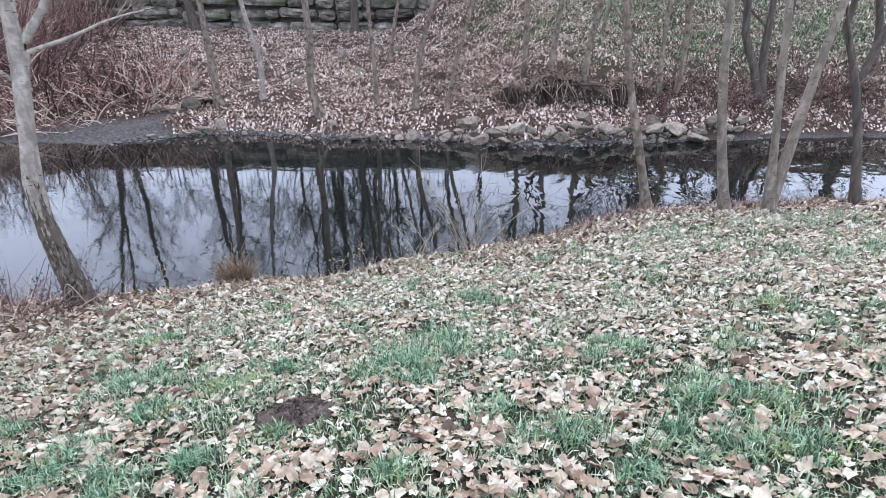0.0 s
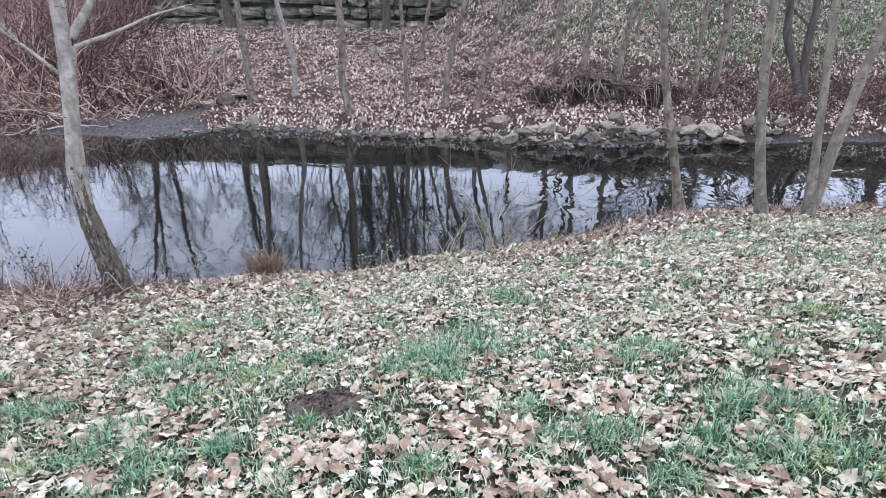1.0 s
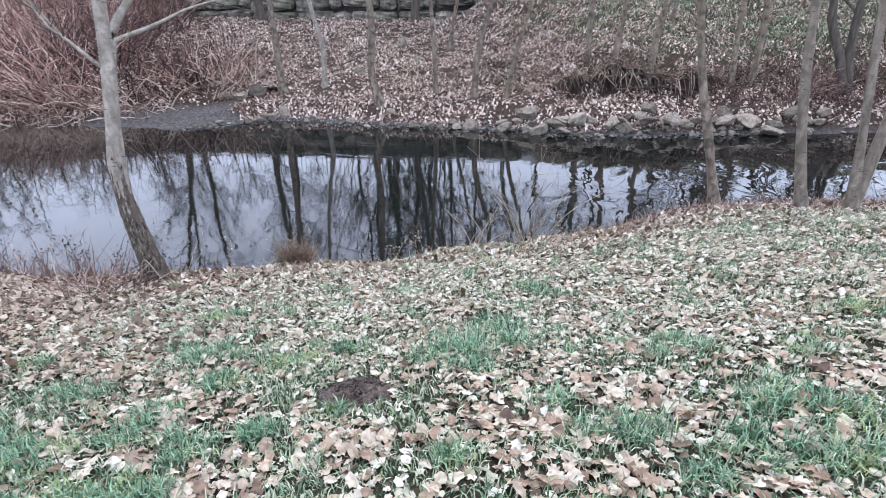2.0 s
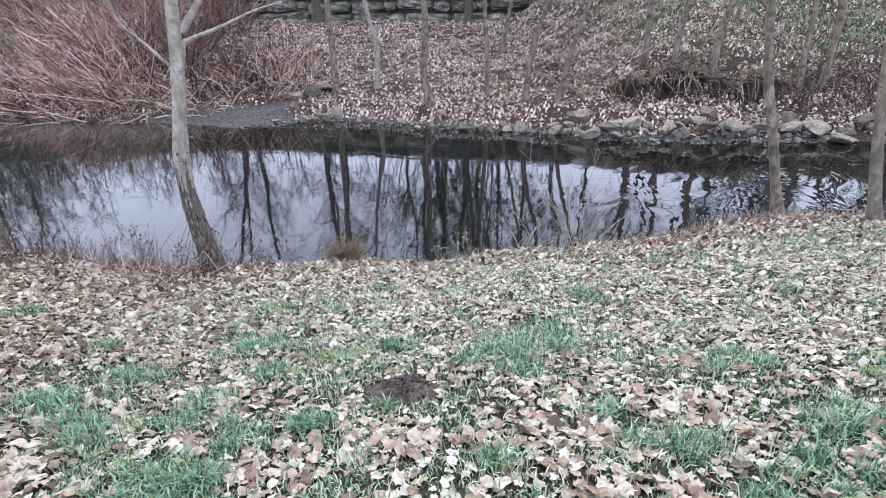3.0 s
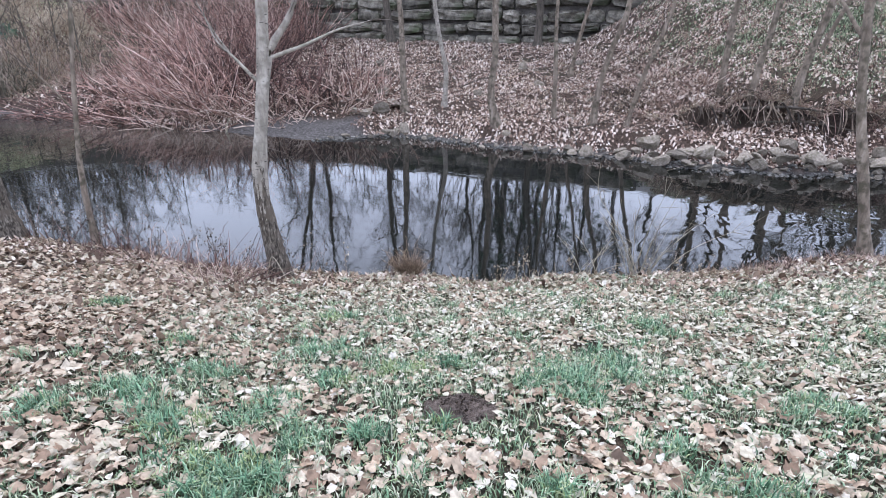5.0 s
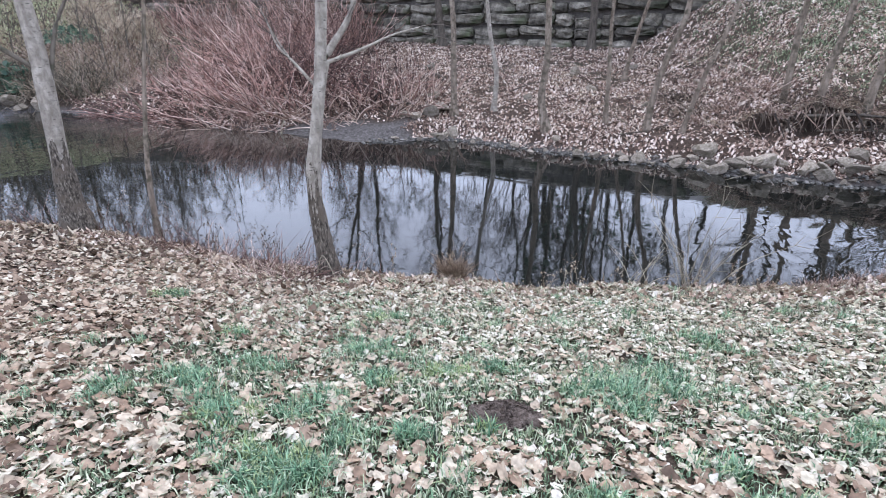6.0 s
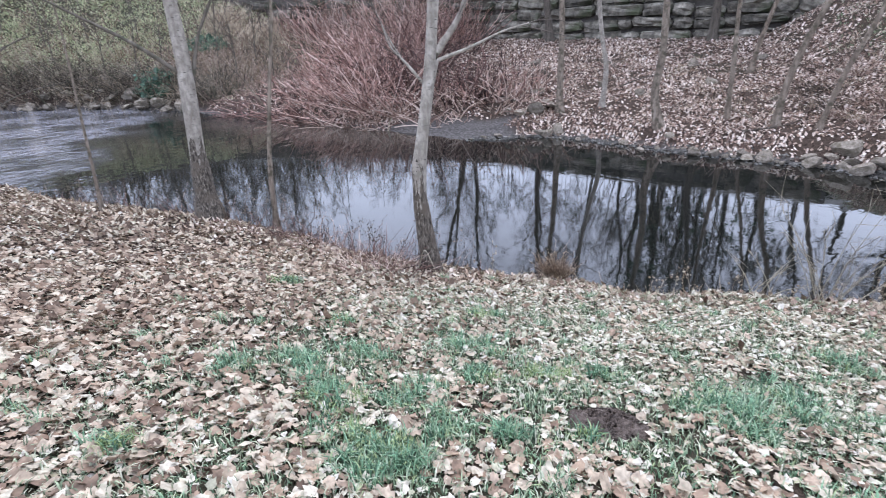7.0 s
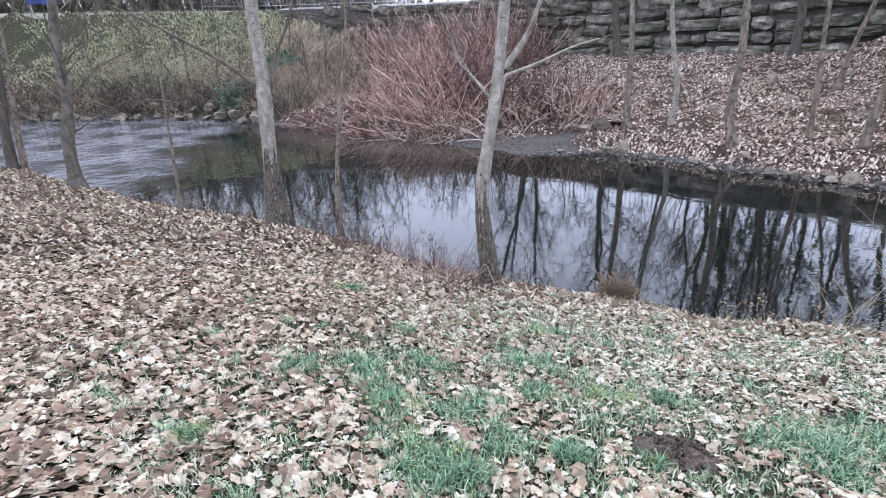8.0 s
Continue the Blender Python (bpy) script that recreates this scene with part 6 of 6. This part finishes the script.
RHOMB = np.array([(0.02, -0.5), (0.40, -0.05), (-0.03, 0.55), (-0.38, 0.0)])
MAPLE = np.array([(0, -0.44), (0.25, -0.36), (0.45, -0.28), (0.36, -0.02), (0.45, 0.20), (0.25, 0.29), (0.02, 0.54), (-0.24, 0.27), (-0.45, 0.19), (-0.35, -0.03), (-0.44, -0.29), (-0.24, -0.37)])
OVATE = np.array([(0, -0.5), (0.30, -0.22), (0.30, 0.12), (0, 0.55), (-0.30, 0.12), (-0.30, -0.22)])


def leaf_shapes(x, y, size, outline, rng, lift=0.012, tilt=0.35, curl=0.25):
    """Vertices (n, k + 1, 3) and faces of leaves that lie on the ground at x, y."""
    n, k = len(x), len(outline)
    rag = {4: 0.28, 6: 0.38}.get(k, 0.17)
    p = np.concatenate([np.zeros((1, 2)), outline])[None] * rng.uniform(1 - rag, 1 + rag, (n, k + 1, 2))
    bend = rng.normal(0, curl, (n, 1)) * (p[:, :, 0] ** 2) * 2 + rng.normal(0, curl, (n, 1)) * (p[:, :, 1] ** 2) + rng.normal(0, 0.08, (n, k + 1))
    q = np.concatenate([p, bend[:, :, None]], 2) * size[:, None, None]
    a = rng.uniform(0, 2 * math.pi, n)
    tx, ty = rng.normal(0, tilt, n), rng.normal(0, tilt, n)
    zx, zy = q[:, :, 0] * np.tan(np.clip(tx, -1, 1))[:, None], q[:, :, 1] * np.tan(np.clip(ty, -1, 1))[:, None]
    c, s = np.cos(a)[:, None], np.sin(a)[:, None]
    gx, gy = x[:, None] + c * q[:, :, 0] - s * q[:, :, 1], y[:, None] + s * q[:, :, 0] + c * q[:, :, 1]
    zc = ground_z(x, y)[:, None]
    z = zc + np.clip(ground_z(gx, gy) - zc, -0.4 * size[:, None], 0.4 * size[:, None])
    h = q[:, :, 2] + zx + zy
    h = h - h.min(1, keepdims=True) * 0.8
    v = np.stack([gx, gy, z + h + lift * rng.uniform(0.2, 1.6, (n, 1))], 2)
    if k == 4:
        return v[:, 1:], np.array([(0, 1, 2), (0, 2, 3)])
    if k == 6:
        return v[:, 1:], np.array([(0, 1, 5), (1, 2, 4), (1, 4, 5), (2, 3, 4)])
    return v, np.array([(0, 1 + i, 1 + (i + 1) % k) for i in range(k)])


def litter(name, label, x, y, size, outline, material, seed, parent=None, **kw):
    rng = np.random.RandomState(seed)
    v, f = leaf_shapes(x, y, size, outline, rng, **kw)
    g = Geo()
    k = v.shape[1]
    g.add(v.reshape(-1, 3), (f[None] + k * np.arange(len(x))[:, None, None]).reshape(-1, 3))
    return tagged(part(name, g, material, parent), label, "leaf litter", kind="stuff")


def leafy(x, y):
    return np.clip(1.08 - 1.0 * grass_amount(x, y), 0.07, 1) * near_side(x, y, 0.02)


def drifts(x, y):
    """Where the large leaves have gathered."""
    d = np.clip(0.22 + 0.45 * wave(x, y, 0.33, 12) + 0.4 * wave(x, y, 0.11, 4), 0.04, 1) + 0.25 * smooth(-1.8, -3.0, x)
    for px, py, r in LEAF_DRIFTS:
        d = np.maximum(d, 1.0 * np.exp(-((x - px) ** 2 + (1.5 * (y - py)) ** 2) / (0.9 * r * r)))
    return d


# large leaves nearest the camera's stand
x, y, rng = scatter(35000, -6.5, 4.5, 0.0, 4.2, lambda x, y: leafy(x, y) * drifts(x, y) * (0.10 + 0.90 * smooth(3.2, 1.7, y + 0.1 * np.abs(x + 1))), 600)
order = np.argsort(np.hypot(x + 0.3, y - 0.6))
x, y = x[order], y[order]
size = np.random.RandomState(601).uniform(0.036, 0.076, len(x))
big = litter("leaf_litter", "large tan and pinkish-brown fallen leaves on the near bank", x[290:], y[290:], size[290:], LOBES, M_LEAF, 602, tilt=0.24, curl=0.26)
rng = np.random.RandomState(603)
v, f = leaf_shapes(x[:290], y[:290], size[:290], LOBES, rng, tilt=0.24, curl=0.26)
for k in range(290):
    g = Geo()
    o = v[k].mean(0)
    g.add(v[k] - o, f)
    leaf = part("fallen_leaf", g, M_LEAF_PIECE, big)
    leaf.location = o
# smaller pale leaves over the whole near bank
x, y, rng = scatter(36000, -6, 6, 0.0, 2.9, lambda x, y: leafy(x, y) * (0.15 + 0.85 * smooth(-4, -1.4, x)) * np.clip(0.62 + 0.35 * wave(x, y, 0.4, 2) + 0.75 * wave(x, y, 0.085, 5), 0.04, 1), 610)
litter("pale_leaf_litter", "small pale dry poplar leaves scattered on the near bank", x, y, rng.uniform(0.026, 0.054, len(x)), MAPLE, M_LEAF_PALE, 611, tilt=0.26, curl=0.26)
x, y, rng = scatter(90000, -6, 6, 2.3, 5.1, lambda x, y: smooth(2.3, 3.1, y) * np.maximum(leafy(x, y), 0.4 * near_side(x, y, 0.02)) * (0.3 + 0.7 * smooth(-5, -2, x)) * np.clip(0.66 + 0.3 * wave(x, y, 0.4, 2) + 0.7 * wave(x, y, 0.12, 5), 0.05, 1), 614)
litter("middle_pale_leaf_litter", "pale dry leaves lying close together on the turf", x, y, rng.uniform(0.030, 0.06, len(x)), OVATE, M_LEAF_PALE, 615, tilt=0.28, curl=0.26)
x, y, rng = scatter(26000, -6, 6, 2.2, 6.4, lambda x, y: near_side(x, y, 0.02) * drifts(x, y) * (0.3 + 0.7 * leafy(x, y)), 618)
litter("middle_leaf_litter", "tan lobed leaves among the paler ones on the turf", x, y, rng.uniform(0.036, 0.07, len(x)), MAPLE, M_LEAF, 619, tilt=0.28, curl=0.26)


x, y, rng = scatter(50000, -10, 9, -6.0, 0.3, lambda x, y: np.clip(0.7 + 0.4 * wave(x, y, 0.5, 2), 0.1, 1) * smooth(-6, -4, y), 616)
litter("rear_leaf_litter", "tan fallen leaves further up the near bank", x, y, rng.uniform(0.045, 0.09, len(x)), RHOMB, M_LEAF, 617, tilt=0.2, curl=0.2)
x, y, rng = scatter(50000, -10, 9, -6.0, 0.3, lambda x, y: np.clip(0.7 + 0.4 * wave(x, y, 0.6, 9), 0.1, 1) * smooth(-6, -3, y), 626)
litter("rear_pale_leaf_litter", "pale and brown fallen leaves further up the near bank", x, y, rng.uniform(0.04, 0.08, len(x)), RHOMB, M_LEAF_TAN, 627, tilt=0.25, curl=0.2)


def thick(x, y):
    return leafy(x, y) * (0.10 + 0.90 * np.maximum(smooth(-0.8, -3.6, x), smooth(1.6, 0.5, np.interp(x, NEAR_X, NEAR_Y) - y) * 0.7))


x, y, rng = scatter(130000, -14, 10, 0.0, 8.6, lambda x, y: np.maximum(leafy(x, y), 0.55 * near_side(x, y, 0.02)) * (0.25 + 0.75 * smooth(-5, -2, x)) * ((x < -6) | (x > 6) | (y > 5)) * np.clip(0.7 + 0.7 * wave(x, y, 0.16, 5), 0.08, 1), 612)
litter("far_pale_leaf_litter", "small pale dry leaves towards the water's edge", x, y, rng.uniform(0.036, 0.07, len(x)), RHOMB, M_LEAF_PALE, 613, tilt=0.35)
x, y, rng = scatter(19000, -7, 3, -0.3, 3.5, thick, 620)
litter("brown_leaf_litter", "tan and brown fallen leaves thick on the near bank", x, y, rng.uniform(0.038, 0.078, len(x)), MAPLE, M_LEAF_TAN, 621, tilt=0.3, curl=0.26)
x, y, rng = scatter(80000, -20, 10, -0.3, 8.4, lambda x, y: thick(x, y) * ((x < -7) | (x > 3) | (y > 3.5)), 622)
litter("bank_leaf_litter", "tan and brown fallen leaves along the near water's edge", x, y, rng.uniform(0.045, 0.088, len(x)), RHOMB, M_LEAF_TAN, 623, tilt=0.4)


x, y, rng = scatter(80000, -8, 9, 3.4, 8.6, lambda x, y: near_side(x, y, 0.0) * smooth(1.1 + 0.7 * smooth(0.0, 1.5, x), 0.2, np.interp(x, NEAR_X, NEAR_Y) - y + 0.25 * wave(x, y, 0.6, 5)) * (0.25 + 0.75 * np.maximum(smooth(1.5, 2.5, x), smooth(-1.0, -3.0, x))), 624)
litter("edge_leaf_litter", "reddish-brown fallen leaves gathered along the near water's edge", x, y, rng.uniform(0.034, 0.07, len(x)), RHOMB, M_LEAF_BROWN, 625, tilt=0.4)


def far_leafy(x, y):
    f = y - np.interp(x, FAR_X, FAR_Y)
    bare = smooth(-12, -10, x) * smooth(-6.7, -7.5, x) * (f < 1.5)
    lip = lip_y(x)
    bare = np.maximum(bare, bite(x) * (y > lip - 0.6) * (y < lip + 0.12) * 0.85 * smooth(-0.4, 0.2, wave(x, y, 0.35, 3)))
    bare = np.maximum(bare, np.maximum(0.3 * smooth(-8, -9.5, x) * smooth(8, 6, f), 0.75 * smooth(-12, -14.5, x) * smooth(4.5, 3, f)))
    return (1 + 0.6 * smooth(2.2, 0.6, f)) * (1 - 0.35 * smooth(5.5, 8, x)) * (f > np.where(x < -11, 0.12, np.where(x < -7, 0.6, 0.12))) * (1 - bare) * (1 - 0.55 * grass_amount(x, y)) * np.clip(0.58 + 0.65 * wave(x, y, 1.3, 3) + 0.8 * wave(x, y, 0.3, 8), 0.10, 1)


x, y, rng = scatter(430000, -21, 17, 12, 28, far_leafy, 630)
litter("far_leaf_litter", "brown and pale fallen leaves covering the far bank", x, y, rng.uniform(0.04, 0.088, len(x)), RHOMB, M_LEAF_BROWN, 631, tilt=0.4)
x, y, rng = scatter(60000, -42, -20, 5, 25, lambda x, y: (y - np.interp(x, FAR_X, FAR_Y) > 0.6) * (y < np.interp(x, WALL_X, WALL_Y)) * (0.35 + 0.5 * smooth(-30, -26, x) + 0.3 * wave(x, y, 1.2, 3)), 640)
litter("slope_leaf_litter", "scattered brown leaves on the grassy slope below the footpath", x, y, rng.uniform(0.05, 0.10, len(x)), RHOMB, M_LEAF_SLOPE, 641, tilt=0.4)


def build_board():
    # guessed board for an unidentified blue patch beyond the footpath
    root = tagged(new("guessed_board"), "dark blue board on two posts beyond the footpath", "sign board")
    root.matrix_world = BOARD_AT
    bm = bmesh.new()
    bmesh.ops.create_cube(bm, size=1)
    bmesh.ops.scale(bm, vec=(1.7, 0.05, 1.0), verts=bm.verts)
    bmesh.ops.translate(bm, vec=(0, 0, 1.0), verts=bm.verts)
    bmesh.ops.bevel(bm, geom=bm.edges[:], offset=0.015, segments=2, affect="EDGES")
    me = bpy.data.meshes.new("panel")
    bm.to_mesh(me)
    bm.free()
    me.materials.append(mat("blue_board_paint", [(0.02, 0.04, 0.16), (0.03, 0.06, 0.22)], 4, 0.5, 0.1))
    part("panel", me, None, root)
    for x in (-0.7, 0.7):
        g = Geo()
        tube(g, [(x, 0.06, -0.2), (x, 0.06, 1.55)], [0.04, 0.04], 8)
        part("post", g, M_METAL, root)


BX, BY = -44.0, 11.6
BOARD_AT = pose(BX, BY, float(ground_z(BX, BY)), 0, 0, 70)
build_board()


def stick(label, pts, r, material):
    p = np.array([(x, y, float(ground_z(x, y)) + h) for x, y, h in pts])
    g = Geo()
    tube(g, spline(p, 10), r * (1 - 0.5 * np.linspace(0, 1, 10)), 6)
    return tagged(part("twig", g, material), label, "twig")


stick("thin pale stick lying on the grass", [(1.33, 3.01, 0.03), (1.54, 3.09, 0.05), (1.75, 3.2, 0.05)], 0.006, M_STALK_PALE)
stick("bleached twig standing at the mud's edge", [(-10.95, 12.6, 0.0), (-10.9, 12.62, 0.22), (-10.78, 12.6, 0.42)], 0.03, M_STALK_PALE)
stick("bleached twig at the foot of the bowed poplar", [(-3.75, 4.45, 0.02), (-3.62, 4.42, 0.3), (-3.45, 4.4, 0.05)], 0.008, M_STALK_PALE)
